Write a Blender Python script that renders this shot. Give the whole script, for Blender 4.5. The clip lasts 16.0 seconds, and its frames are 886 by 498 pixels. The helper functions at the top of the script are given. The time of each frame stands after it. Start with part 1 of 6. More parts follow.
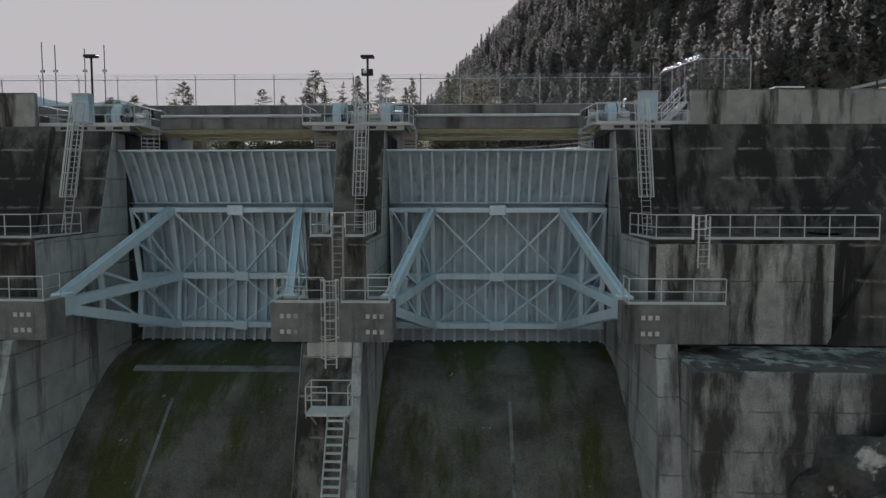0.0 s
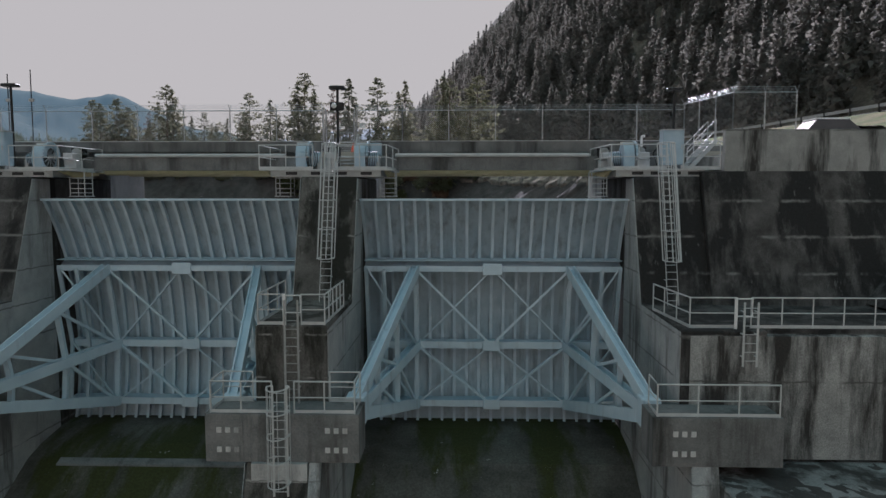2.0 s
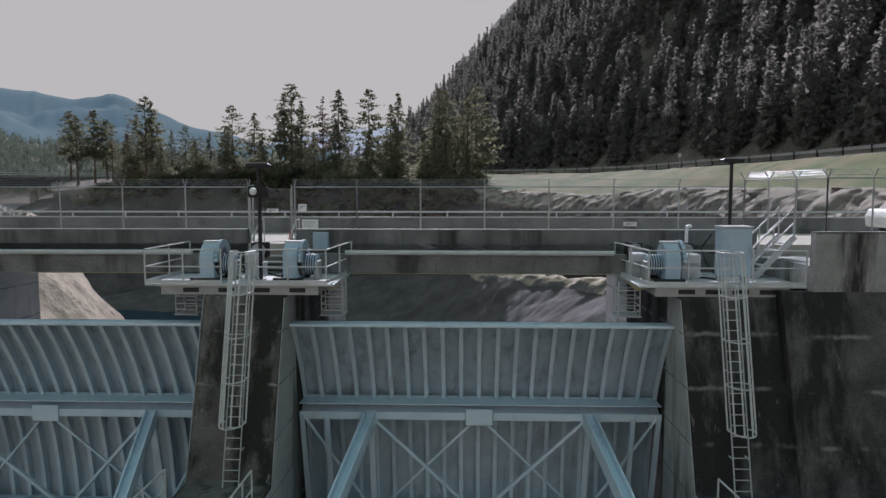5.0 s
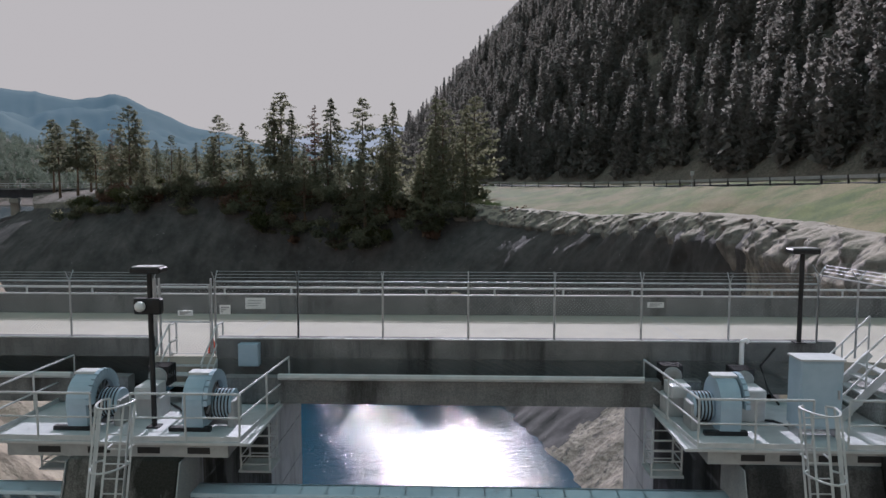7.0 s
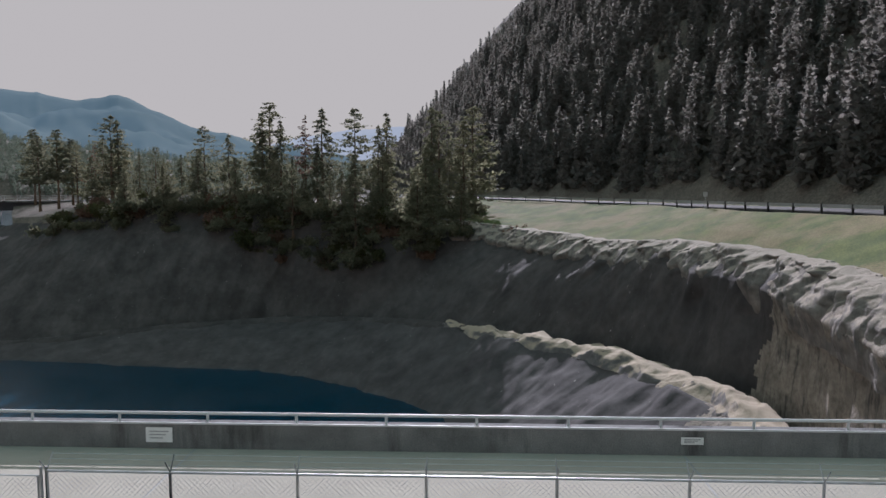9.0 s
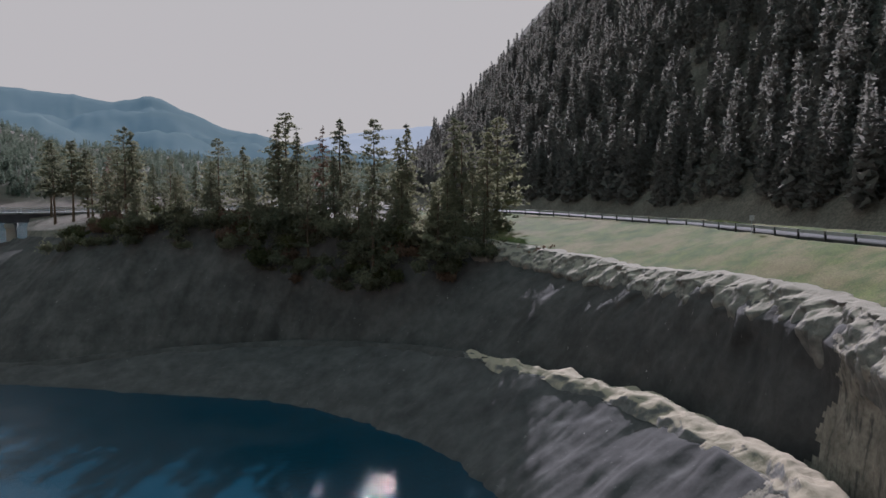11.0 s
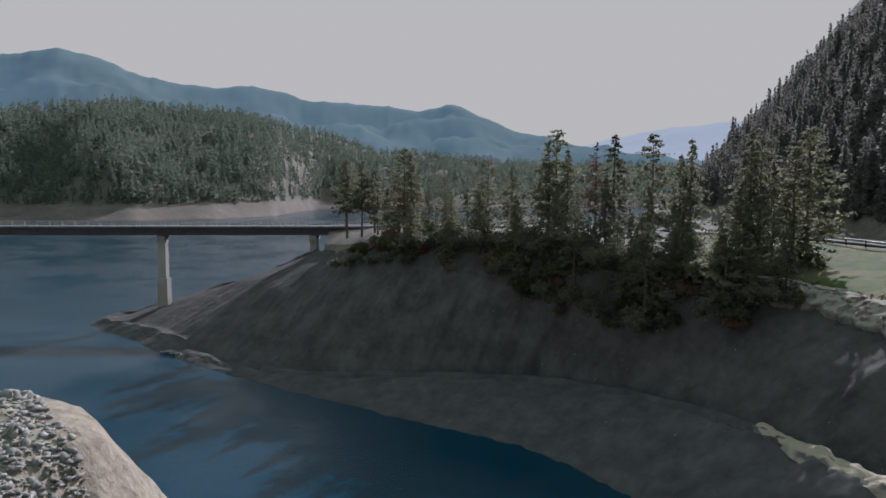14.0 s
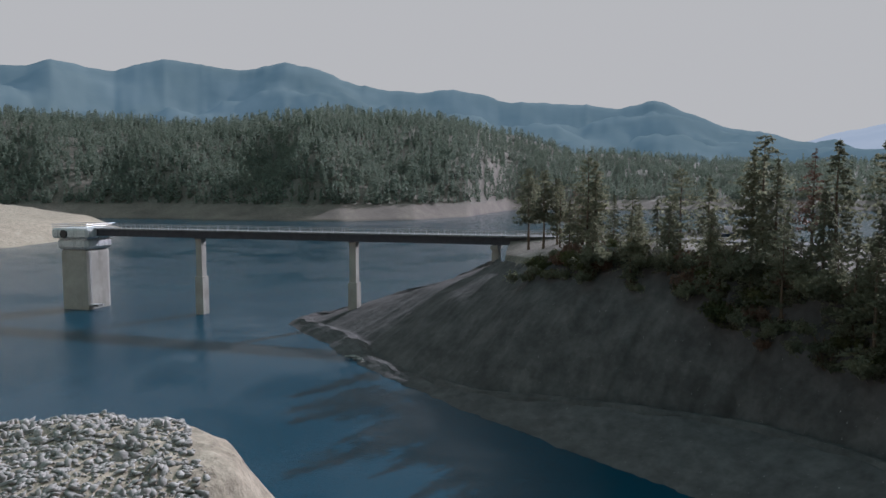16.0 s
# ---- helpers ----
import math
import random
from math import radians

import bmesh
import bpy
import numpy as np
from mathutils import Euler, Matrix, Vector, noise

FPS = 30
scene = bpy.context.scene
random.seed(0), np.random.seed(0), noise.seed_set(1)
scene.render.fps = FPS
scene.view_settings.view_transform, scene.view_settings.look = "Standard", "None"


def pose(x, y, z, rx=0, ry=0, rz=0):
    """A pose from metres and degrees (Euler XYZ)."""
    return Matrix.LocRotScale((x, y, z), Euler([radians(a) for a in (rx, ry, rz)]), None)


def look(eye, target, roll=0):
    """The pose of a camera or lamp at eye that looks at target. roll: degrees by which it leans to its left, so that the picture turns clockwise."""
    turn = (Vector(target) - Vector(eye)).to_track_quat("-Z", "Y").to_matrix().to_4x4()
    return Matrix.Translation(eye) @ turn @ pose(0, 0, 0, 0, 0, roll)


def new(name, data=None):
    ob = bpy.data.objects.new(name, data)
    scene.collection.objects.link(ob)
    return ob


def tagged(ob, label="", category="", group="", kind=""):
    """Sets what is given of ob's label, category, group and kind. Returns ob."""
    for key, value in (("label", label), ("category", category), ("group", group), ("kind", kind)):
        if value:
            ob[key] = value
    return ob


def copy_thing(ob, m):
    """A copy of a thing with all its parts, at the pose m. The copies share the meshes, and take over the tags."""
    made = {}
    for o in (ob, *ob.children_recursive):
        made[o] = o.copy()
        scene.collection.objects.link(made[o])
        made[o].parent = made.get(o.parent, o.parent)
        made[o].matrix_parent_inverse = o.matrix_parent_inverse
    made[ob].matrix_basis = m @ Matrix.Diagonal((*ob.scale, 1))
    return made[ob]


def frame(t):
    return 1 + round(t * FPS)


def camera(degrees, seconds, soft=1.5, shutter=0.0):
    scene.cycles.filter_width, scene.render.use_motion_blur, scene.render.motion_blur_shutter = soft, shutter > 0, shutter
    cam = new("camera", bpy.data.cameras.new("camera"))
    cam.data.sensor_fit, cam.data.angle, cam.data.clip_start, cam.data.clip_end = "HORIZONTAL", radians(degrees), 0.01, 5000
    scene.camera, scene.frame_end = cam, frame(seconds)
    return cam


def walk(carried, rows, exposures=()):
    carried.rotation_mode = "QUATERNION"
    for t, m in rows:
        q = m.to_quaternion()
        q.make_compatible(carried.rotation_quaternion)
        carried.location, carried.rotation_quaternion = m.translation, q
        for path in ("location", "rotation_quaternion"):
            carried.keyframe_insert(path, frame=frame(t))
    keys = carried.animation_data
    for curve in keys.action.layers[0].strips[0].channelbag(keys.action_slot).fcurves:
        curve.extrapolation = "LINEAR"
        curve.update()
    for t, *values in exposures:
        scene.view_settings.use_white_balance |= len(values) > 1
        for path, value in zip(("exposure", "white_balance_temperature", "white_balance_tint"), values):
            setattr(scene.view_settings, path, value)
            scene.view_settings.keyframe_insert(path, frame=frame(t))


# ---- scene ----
cam = camera(65.54, 16.0)
PATH = [
    (0, (-1.789, -37.842, -2.605), (85.73, 0.00, 1.85)),
    (0.5, (-1.703, -36.278, -1.856), (85.61, 0.00, 1.78)),
    (1, (-1.618, -34.727, -1.112), (85.49, 0.00, 1.74)),
    (1.5, (-1.519, -33.174, -0.391), (85.34, 0.00, 1.68)),
    (2, (-1.399, -31.594, 0.287), (85.29, 0.00, 1.64)),
    (2.5, (-1.248, -29.999, 0.933), (85.29, 0.00, 1.64)),
    (3, (-1.076, -28.395, 1.585), (85.29, 0.00, 1.69)),
    (5.5, (-0.336, -20.322, 4.854), (85.20, 0.00, 1.84)),
    (6, (-0.155, -18.660, 5.510), (85.20, 0.00, 1.90)),
    (6.5, (0.009, -17.015, 6.168), (85.18, 0.00, 1.94)),
    (7, (0.167, -15.374, 6.818), (85.19, 0.00, 1.96)),
    (7.5, (0.349, -13.733, 7.473), (85.19, 0.00, 1.99)),
    (8, (0.545, -12.072, 8.122), (85.19, 0.00, 2.05)),
    (8.5, (0.754, -10.435, 8.774), (85.20, 0.00, 2.10)),
    (11, (1.597, -2.521, 11.977), (85.14, 0.00, 4.49)),
    (11.5, (1.674, -0.990, 12.568), (85.15, 0.00, 6.11)),
    (12, (1.735, 0.547, 13.153), (85.16, 0.00, 7.75)),
    (12.5, (1.780, 2.079, 13.740), (85.18, 0.00, 10.29)),
    (13, (1.810, 3.601, 14.320), (85.16, 0.00, 15.63)),
    (13.5, (1.823, 5.097, 14.888), (85.17, 0.00, 22.03)),
    (14, (1.780, 6.576, 15.455), (85.16, 0.00, 28.00)),
    (14.5, (1.661, 8.048, 16.007), (85.12, 0.00, 32.14)),
    (15, (1.495, 9.495, 16.545), (85.11, 0.00, 36.12)),
    (15.5, (1.264, 10.925, 17.052), (85.10, 0.00, 40.13)),
    (16, (0.982, 12.351, 17.526), (85.13, 0.00, 44.15)),
]
walk(cam, [(t, pose(*e, *a)) for t, e, a in PATH], exposures=[(0.0, 1.47, 5080, 27), (7.0, 1.4, 5080, 27), (12.0, 1.4, 5040, 26), (16.0, 1.38, 4920, 22)])

# ---- light ----
SUN_EL, SUN_AZ = 30.5, -1.5            # degrees; azimuth to the right of +y
world = bpy.data.worlds.new("sky")
scene.world = world
world.use_nodes = True
wn, wl = world.node_tree.nodes, world.node_tree.links
wn.clear()
sky = wn.new("ShaderNodeTexSky")
sky.sky_type, sky.sun_disc = "NISHITA", False
sky.sun_elevation, sky.sun_rotation = radians(SUN_EL), radians(SUN_AZ)
sky.altitude, sky.air_density, sky.dust_density, sky.ozone_density = 600, 1.1, 3.0, 1.5
scale = wn.new("ShaderNodeVectorMath")
scale.operation = "SCALE"
scale.inputs[3].default_value = 0.15
cap = wn.new("ShaderNodeVectorMath")
cap.operation = "MINIMUM"
cap.inputs[1].default_value = (0.206, 0.182, 0.127)
bg = wn.new("ShaderNodeBackground")
wout = wn.new("ShaderNodeOutputWorld")
wl.new(sky.outputs[0], scale.inputs[0])
wl.new(scale.outputs[0], cap.inputs[0])
# glow close round the sun, above the evenly bright haze
glow = wn.new("ShaderNodeVectorMath")
glow.operation = "SUBTRACT"
glow.inputs[1].default_value = (3.9, 3.5, 3.1)
lift_ = wn.new("ShaderNodeVectorMath")
lift_.operation = "MAXIMUM"
lift_.inputs[1].default_value = (0, 0, 0)
total = wn.new("ShaderNodeVectorMath")
total.operation = "ADD"
wl.new(scale.outputs[0], glow.inputs[0])
wl.new(glow.outputs[0], lift_.inputs[0])
wl.new(cap.outputs[0], total.inputs[0])
wl.new(lift_.outputs[0], total.inputs[1])
wl.new(total.outputs[0], bg.inputs[0])
wl.new(bg.outputs[0], wout.inputs[0])

sun = new("sun", bpy.data.lights.new("sun", "SUN"))
sun.data.energy, sun.data.angle, sun.data.color = 2.0, radians(0.6), (1.0, 0.88, 0.7)
a, e = radians(SUN_AZ), radians(SUN_EL)
sun.matrix_world = look((60 * math.sin(a) * math.cos(e), 60 * math.cos(a) * math.cos(e), 60 * math.sin(e) + 40), (0, 0, 40))

# ---- materials ----
def material(name, rough=0.8, metal=0.0, spec=0.3):
    m = bpy.data.materials.new(name)
    m.use_nodes = True
    b = m.node_tree.nodes["Principled BSDF"]
    b.inputs["Roughness"].default_value = rough
    b.inputs["Metallic"].default_value = metal
    b.inputs["Specular IOR Level"].default_value = spec
    return m, m.node_tree.nodes, m.node_tree.links, b

def noise_at(n, l, scale_, detail=6.0, stretch=(1, 1, 1), rough=0.6):
    g = n.new("ShaderNodeNewGeometry")
    mp = n.new("ShaderNodeMapping")
    mp.inputs["Scale"].default_value = stretch
    l.new(g.outputs["Position"], mp.inputs[0])
    t = n.new("ShaderNodeTexNoise")
    t.inputs["Scale"].default_value, t.inputs["Detail"].default_value, t.inputs["Roughness"].default_value = scale_, detail, rough
    l.new(mp.outputs[0], t.inputs[0])
    return t.outputs["Fac"]

def ramp(n, l, fac, stops):
    r = n.new("ShaderNodeValToRGB")
    while len(r.color_ramp.elements) < len(stops):
        r.color_ramp.elements.new(0.5)
    for el, (p, c) in zip(r.color_ramp.elements, stops):
        el.position, el.color = p, (c[0], c[1], c[2], 1) if len(c) > 2 else (c[0],) * 3 + (1,)
    l.new(fac, r.inputs[0])
    return r.outputs[0]

def mixed(n, l, fac, a_, b_):
    m = n.new("ShaderNodeMix")
    m.data_type = "RGBA"
    if isinstance(fac, float):
        m.inputs[0].default_value = fac
    else:
        l.new(fac, m.inputs[0])
    for k, v in ((6, a_), (7, b_)):
        if isinstance(v, tuple):
            m.inputs[k].default_value = (*v, 1)
        else:
            l.new(v, m.inputs[k])
    return m.outputs[2]

def bump(n, l, b, fac, strength, dist=0.05):
    k = n.new("ShaderNodeBump")
    k.inputs["Strength"].default_value, k.inputs["Distance"].default_value = strength, dist
    l.new(fac, k.inputs["Height"])
    l.new(k.outputs[0], b.inputs["Normal"])

def surface(name, dark, light, scale_=2.0, rough=0.85, metal=0.0, stain=None, stain_scale=0.4, stain_at=(0.5, 0.62), stretch=(1, 1, 1),
            bumps=0.3, bump_scale=20.0, bump_dist=0.03, spec=0.3, speck=0.0, lift=None, soil=None, soil_at=0.69, vein=False):
    m, n, l, b = material(name, rough, metal, spec)
    col = ramp(n, l, noise_at(n, l, scale_), [(0.3, dark), (0.7, light)])
    if stain:
        f = ramp(n, l, noise_at(n, l, stain_scale, 8, stretch, 0.65), [(stain_at[0], (0,)), (stain_at[1], (1,))])
        col = mixed(n, l, f, col, stain)
    if speck:
        f = ramp(n, l, noise_at(n, l, bump_scale * 1.5, 3), [(0.35, (1 - speck,)), (0.65, (1 + speck,))])
        k = n.new("ShaderNodeMix")
        k.data_type, k.blend_type = "RGBA", "MULTIPLY"
        k.inputs[0].default_value = 1
        l.new(col, k.inputs[6]); l.new(f, k.inputs[7])
        col = k.outputs[2]
    # upward faces turn soil tan; kept broad on the berm for its sunlit top
    if soil:
        g = n.new("ShaderNodeNewGeometry")
        sp = n.new("ShaderNodeSeparateXYZ"); l.new(g.outputs["Normal"], sp.inputs[0])
        ad = n.new("ShaderNodeMath"); ad.operation = "MULTIPLY_ADD"; ad.inputs[1].default_value = 0.7
        l.new(noise_at(n, l, 0.5, 6), ad.inputs[0]); l.new(sp.outputs[2], ad.inputs[2])
        r2 = n.new("ShaderNodeMath"); r2.operation = "DIVIDE"; r2.inputs[1].default_value = 1.6
        l.new(ad.outputs[0], r2.inputs[0])
        f = ramp(n, l, r2.outputs[0], [(soil_at, (0,)), (soil_at + 0.1, (1,))])
        col = mixed(n, l, f, col, soil)
    if vein:
        vf = ramp(n, l, noise_at(n, l, 1.25, 6, (1.9, 1.9, 0.38), 0.68), [(0.675, (0,)), (0.72, (1,))])
        col = mixed(n, l, vf, col, (0.4, 0.38, 0.36))
    if lift:
        period, width, tint, cover = lift
        g = n.new("ShaderNodeNewGeometry")
        sp = n.new("ShaderNodeSeparateXYZ"); l.new(g.outputs["Position"], sp.inputs[0])
        wob = n.new("ShaderNodeMath"); wob.operation = "MULTIPLY_ADD"; wob.inputs[1].default_value = 0.16
        l.new(noise_at(n, l, 3.0, 3), wob.inputs[0]); l.new(sp.outputs[2], wob.inputs[2])
        md = n.new("ShaderNodeMath"); md.operation = "PINGPONG"; md.inputs[1].default_value = period / 2; l.new(wob.outputs[0], md.inputs[0])
        lt = ramp(n, l, md.outputs[0], [(0.0, (1,)), (width, (0,))])
        mk = ramp(n, l, noise_at(n, l, 0.8, 5, (1, 1, 0.25)), [(cover, (0,)), (cover + 0.12, (1,))])
        mu = n.new("ShaderNodeMath"); mu.operation = "MULTIPLY"; l.new(lt, mu.inputs[0]); l.new(mk, mu.inputs[1])
        col = mixed(n, l, mu.outputs[0], col, tint)
        dr = ramp(n, l, noise_at(n, l, 1.6, 4, (2.2, 2.2, 0.12)), [(0.66, (0,)), (0.72, (1,))])
        mu = n.new("ShaderNodeMath"); mu.operation = "MULTIPLY"; mu.inputs[1].default_value = 0.55; l.new(dr, mu.inputs[0])
        col = mixed(n, l, mu.outputs[0], col, tint)
    l.new(col, b.inputs["Base Color"])
    if bumps:
        bump(n, l, b, noise_at(n, l, bump_scale, 8), bumps, bump_dist)
    return m

CONC = surface("weathered_concrete", (0.23, 0.235, 0.23), (0.38, 0.38, 0.37), 1.2, 0.9, stain=(0.04, 0.038, 0.036), stain_scale=0.55, stain_at=(0.47, 0.59), stretch=(1.4, 1.4, 0.2), speck=0.3, lift=(3.05, 0.05, (0.08, 0.08, 0.075), 0.4))
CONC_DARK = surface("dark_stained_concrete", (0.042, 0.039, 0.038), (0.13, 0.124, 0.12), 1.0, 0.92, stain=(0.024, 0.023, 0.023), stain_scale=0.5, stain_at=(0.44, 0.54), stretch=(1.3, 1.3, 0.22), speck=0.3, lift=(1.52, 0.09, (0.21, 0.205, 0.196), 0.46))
CONC_MID = surface("mid_grey_streaked_concrete", (0.12, 0.123, 0.122), (0.22, 0.222, 0.22), 1.0, 0.9, stain=(0.045, 0.045, 0.044), stain_scale=0.6, stain_at=(0.5, 0.68), stretch=(1.6, 1.6, 0.2), speck=0.2)
CONC_TAN = surface("tan_tower_concrete", (0.27, 0.255, 0.225), (0.36, 0.345, 0.305), 0.3, 0.9, stain=(0.17, 0.16, 0.14), stain_scale=0.2, stain_at=(0.5, 0.75), stretch=(1, 1, 0.4), speck=0.1)
CONC_LIGHT = surface("pale_concrete", (0.44, 0.45, 0.45), (0.56, 0.56, 0.55), 1.5, 0.9, stain=(0.2, 0.2, 0.195), stain_scale=0.5, stain_at=(0.5, 0.72), stretch=(1.5, 1.5, 0.2), speck=0.15, lift=(1.52, 0.04, (0.16, 0.165, 0.16), 0.35))
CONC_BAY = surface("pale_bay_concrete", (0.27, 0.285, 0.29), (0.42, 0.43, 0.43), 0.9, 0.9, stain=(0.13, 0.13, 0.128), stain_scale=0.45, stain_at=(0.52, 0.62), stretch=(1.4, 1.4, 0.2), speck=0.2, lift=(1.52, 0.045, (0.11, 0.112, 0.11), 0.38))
CONC_MOSS = surface("mossy_pier_concrete", (0.07, 0.067, 0.062), (0.165, 0.158, 0.147), 0.8, 0.9, stain=(0.026, 0.026, 0.022), stain_scale=0.55, stain_at=(0.46, 0.55), stretch=(1.3, 1.3, 0.3), speck=0.3, lift=(1.52, 0.05, (0.3, 0.295, 0.28), 0.5))
CONC_WET = surface("dark_streaked_training_wall", (0.16, 0.163, 0.163), (0.31, 0.31, 0.305), 0.9, 0.85, stain=(0.045, 0.043, 0.041), stain_scale=0.4, stain_at=(0.43, 0.53), stretch=(1.3, 1.3, 0.3), speck=0.3, lift=(1.52, 0.05, (0.07, 0.07, 0.068), 0.4))
CHUTE = surface("mossy_chute_concrete", (0.045, 0.042, 0.036), (0.14, 0.132, 0.116), 0.5, 0.8, stain=(0.043, 0.047, 0.012), stain_scale=0.2, stain_at=(0.47, 0.55), stretch=(1.5, 0.4, 0.4), speck=0.22, bump_scale=7, bumps=0.4, vein=True)
DECK = surface("pale_deck_concrete", (0.36, 0.338, 0.285), (0.44, 0.415, 0.35), 0.8, 0.9, stain=(0.3, 0.282, 0.24), stain_scale=0.4, stain_at=(0.5, 0.8), speck=0.08)
GATE = surface("blue_grey_gate_paint", (0.46, 0.58, 0.67), (0.56, 0.67, 0.75), 1.2, 0.5, stain=(0.32, 0.375, 0.43), stain_scale=0.8, stain_at=(0.58, 0.8), stretch=(2, 2, 0.25), bumps=0.08, spec=0.4)
# gate paint darkened to stand for shade between ribs, plus dirt streaks
GATE_SKIN = surface("rib_shaded_blue_gate_plate", (0.36, 0.465, 0.54), (0.46, 0.565, 0.635), 1.4, 0.6, stain=(0.25, 0.29, 0.33), stain_scale=0.9, stain_at=(0.5, 0.72), stretch=(2.4, 2.4, 0.2), bumps=0.08, spec=0.35, speck=0.08)
STEEL = surface("pale_painted_steel", (0.42, 0.435, 0.44), (0.54, 0.55, 0.55), 3, 0.5, bumps=0.05, spec=0.4)
# STEEL dimmed for shaded platform beams, with brown stains; also plain grey parts
STEEL_DIM = surface("dull_and_shaded_steel_paint", (0.28, 0.285, 0.28), (0.38, 0.385, 0.38), 3, 0.6, stain=(0.16, 0.14, 0.12), stain_scale=1.5, stain_at=(0.55, 0.75), bumps=0.05)
GALV = surface("galvanised_steel", (0.32, 0.33, 0.34), (0.48, 0.49, 0.5), 5, 0.45, 0.6, bumps=0.05)
BLACK = surface("black_painted_steel", (0.012, 0.012, 0.013), (0.03, 0.03, 0.032), 4, 0.5, bumps=0.05)
ROCK = surface("cut_rock_bank", (0.042, 0.04, 0.039), (0.097, 0.09, 0.086), 0.25, 0.95, stain=(0.045, 0.042, 0.04), stain_scale=0.22, stain_at=(0.5, 0.75), stretch=(1.6, 1.6, 0.5), bumps=0.55, bump_scale=0.7, bump_dist=0.4, speck=0.1, vein=True)
WALL_ROCK = surface("smooth_grey_cut_wall", (0.05, 0.047, 0.047), (0.1, 0.095, 0.093), 0.35, 0.92, stain=(0.06, 0.057, 0.055), stain_scale=0.35, stain_at=(0.52, 0.74), stretch=(1.8, 1.8, 0.25), bumps=0.3, bump_scale=0.6, bump_dist=0.25, speck=0.08, vein=True)
RIM_SOIL = surface("eroded_tan_rim", (0.13, 0.12, 0.107), (0.25, 0.228, 0.198), 0.8, 0.95, stain=(0.1, 0.094, 0.088), stain_scale=0.8, stain_at=(0.5, 0.7), stretch=(1.8, 1.8, 0.3), bumps=0.6, bump_scale=1.2, bump_dist=0.35, speck=0.15, soil=(0.29, 0.258, 0.21), soil_at=0.6)
# tan cover is soil, widened to put sun on the berm top into colour
ROCK_LIT_SOIL = surface("soil_and_sunlit_top_rock", (0.1, 0.095, 0.092), (0.19, 0.178, 0.168), 0.25, 0.95, stain=(0.27, 0.25, 0.225), stain_scale=0.9, stain_at=(0.58, 0.74), stretch=(1.4, 1.4, 0.4), bumps=0.45, bump_scale=0.9, bump_dist=0.35, speck=0.12, soil=(0.37, 0.315, 0.235), soil_at=0.55)
FLUTED = surface("fluted_tan_soil", (0.17, 0.15, 0.122), (0.31, 0.276, 0.225), 0.6, 0.95, stain=(0.11, 0.1, 0.088), stain_scale=0.9, stain_at=(0.52, 0.62), stretch=(1.8, 1.8, 0.3), bumps=0.7, bump_scale=1.4, bump_dist=0.35, speck=0.2)
EARTH = surface("tan_bare_earth", (0.24, 0.203, 0.15), (0.38, 0.33, 0.25), 0.3, 0.95, stain=(0.15, 0.125, 0.092), stain_scale=0.9, stain_at=(0.56, 0.66), bumps=0.8, bump_scale=0.9, bump_dist=0.35, speck=0.2)
STONE = surface("pale_riprap_stone", (0.17, 0.163, 0.15), (0.38, 0.36, 0.33), 1.5, 0.9, bumps=0.4, bump_scale=6, speck=0.2)
GRASS = surface("short_green_grass", (0.045, 0.07, 0.014), (0.11, 0.13, 0.03), 0.45, 0.95, stain=(0.16, 0.135, 0.062), stain_scale=0.16, stain_at=(0.46, 0.6), bumps=0.6, bump_scale=5, speck=0.3)
FORESTFLOOR = surface("forest_floor", (0.09, 0.08, 0.065), (0.18, 0.16, 0.13), 0.3, 0.95, bumps=0.6, bump_scale=2, bump_dist=0.3, speck=0.3)
ASPHALT = surface("asphalt", (0.045, 0.045, 0.047), (0.07, 0.07, 0.07), 1.0, 0.85, bumps=0.2)
BARK = surface("conifer_bark", (0.07, 0.05, 0.035), (0.16, 0.115, 0.08), 3, 0.95, stretch=(1, 1, 0.3), bumps=0.6)
# cream of the brackets; on deck beams it carries warm light on concrete
YELLOW = surface("cream_and_warm_lit_paint", (0.42, 0.36, 0.2), (0.55, 0.48, 0.28), 2, 0.6)
DARKSTEEL = surface("dark_bridge_girder", (0.03, 0.032, 0.04), (0.06, 0.06, 0.07), 1, 0.6)
RED = surface("faded_orange_plastic", (0.55, 0.06, 0.02), (0.65, 0.1, 0.03), 4, 0.5)
WHITE = surface("white_sign_paint", (0.7, 0.7, 0.7), (0.8, 0.8, 0.8), 4, 0.5)
RUBBER = surface("black_rubber", (0.015, 0.015, 0.015), (0.03, 0.03, 0.03), 4, 0.8)

def leafy(name, c1, c2, transl=0.35):
    m, n, l, b = material(name, 0.7, 0, 0.25)
    g = n.new("ShaderNodeNewGeometry")
    o = n.new("ShaderNodeObjectInfo")
    ad = n.new("ShaderNodeMath"); ad.operation = "ADD"
    l.new(g.outputs["Random Per Island"], ad.inputs[0]); l.new(o.outputs["Random"], ad.inputs[1])
    ml = n.new("ShaderNodeMath"); ml.operation = "MULTIPLY"; ml.inputs[1].default_value = 0.5
    l.new(ad.outputs[0], ml.inputs[0])
    col = ramp(n, l, ml.outputs[0], [(0.1, c1), (0.9, c2)])
    l.new(col, b.inputs["Base Color"])
    t = n.new("ShaderNodeBsdfTranslucent")
    l.new(col, t.inputs[0])
    mx = n.new("ShaderNodeMixShader"); mx.inputs[0].default_value = transl
    l.new(b.outputs[0], mx.inputs[1]); l.new(t.outputs[0], mx.inputs[2])
    l.new(mx.outputs[0], n["Material Output"].inputs[0])
    return m

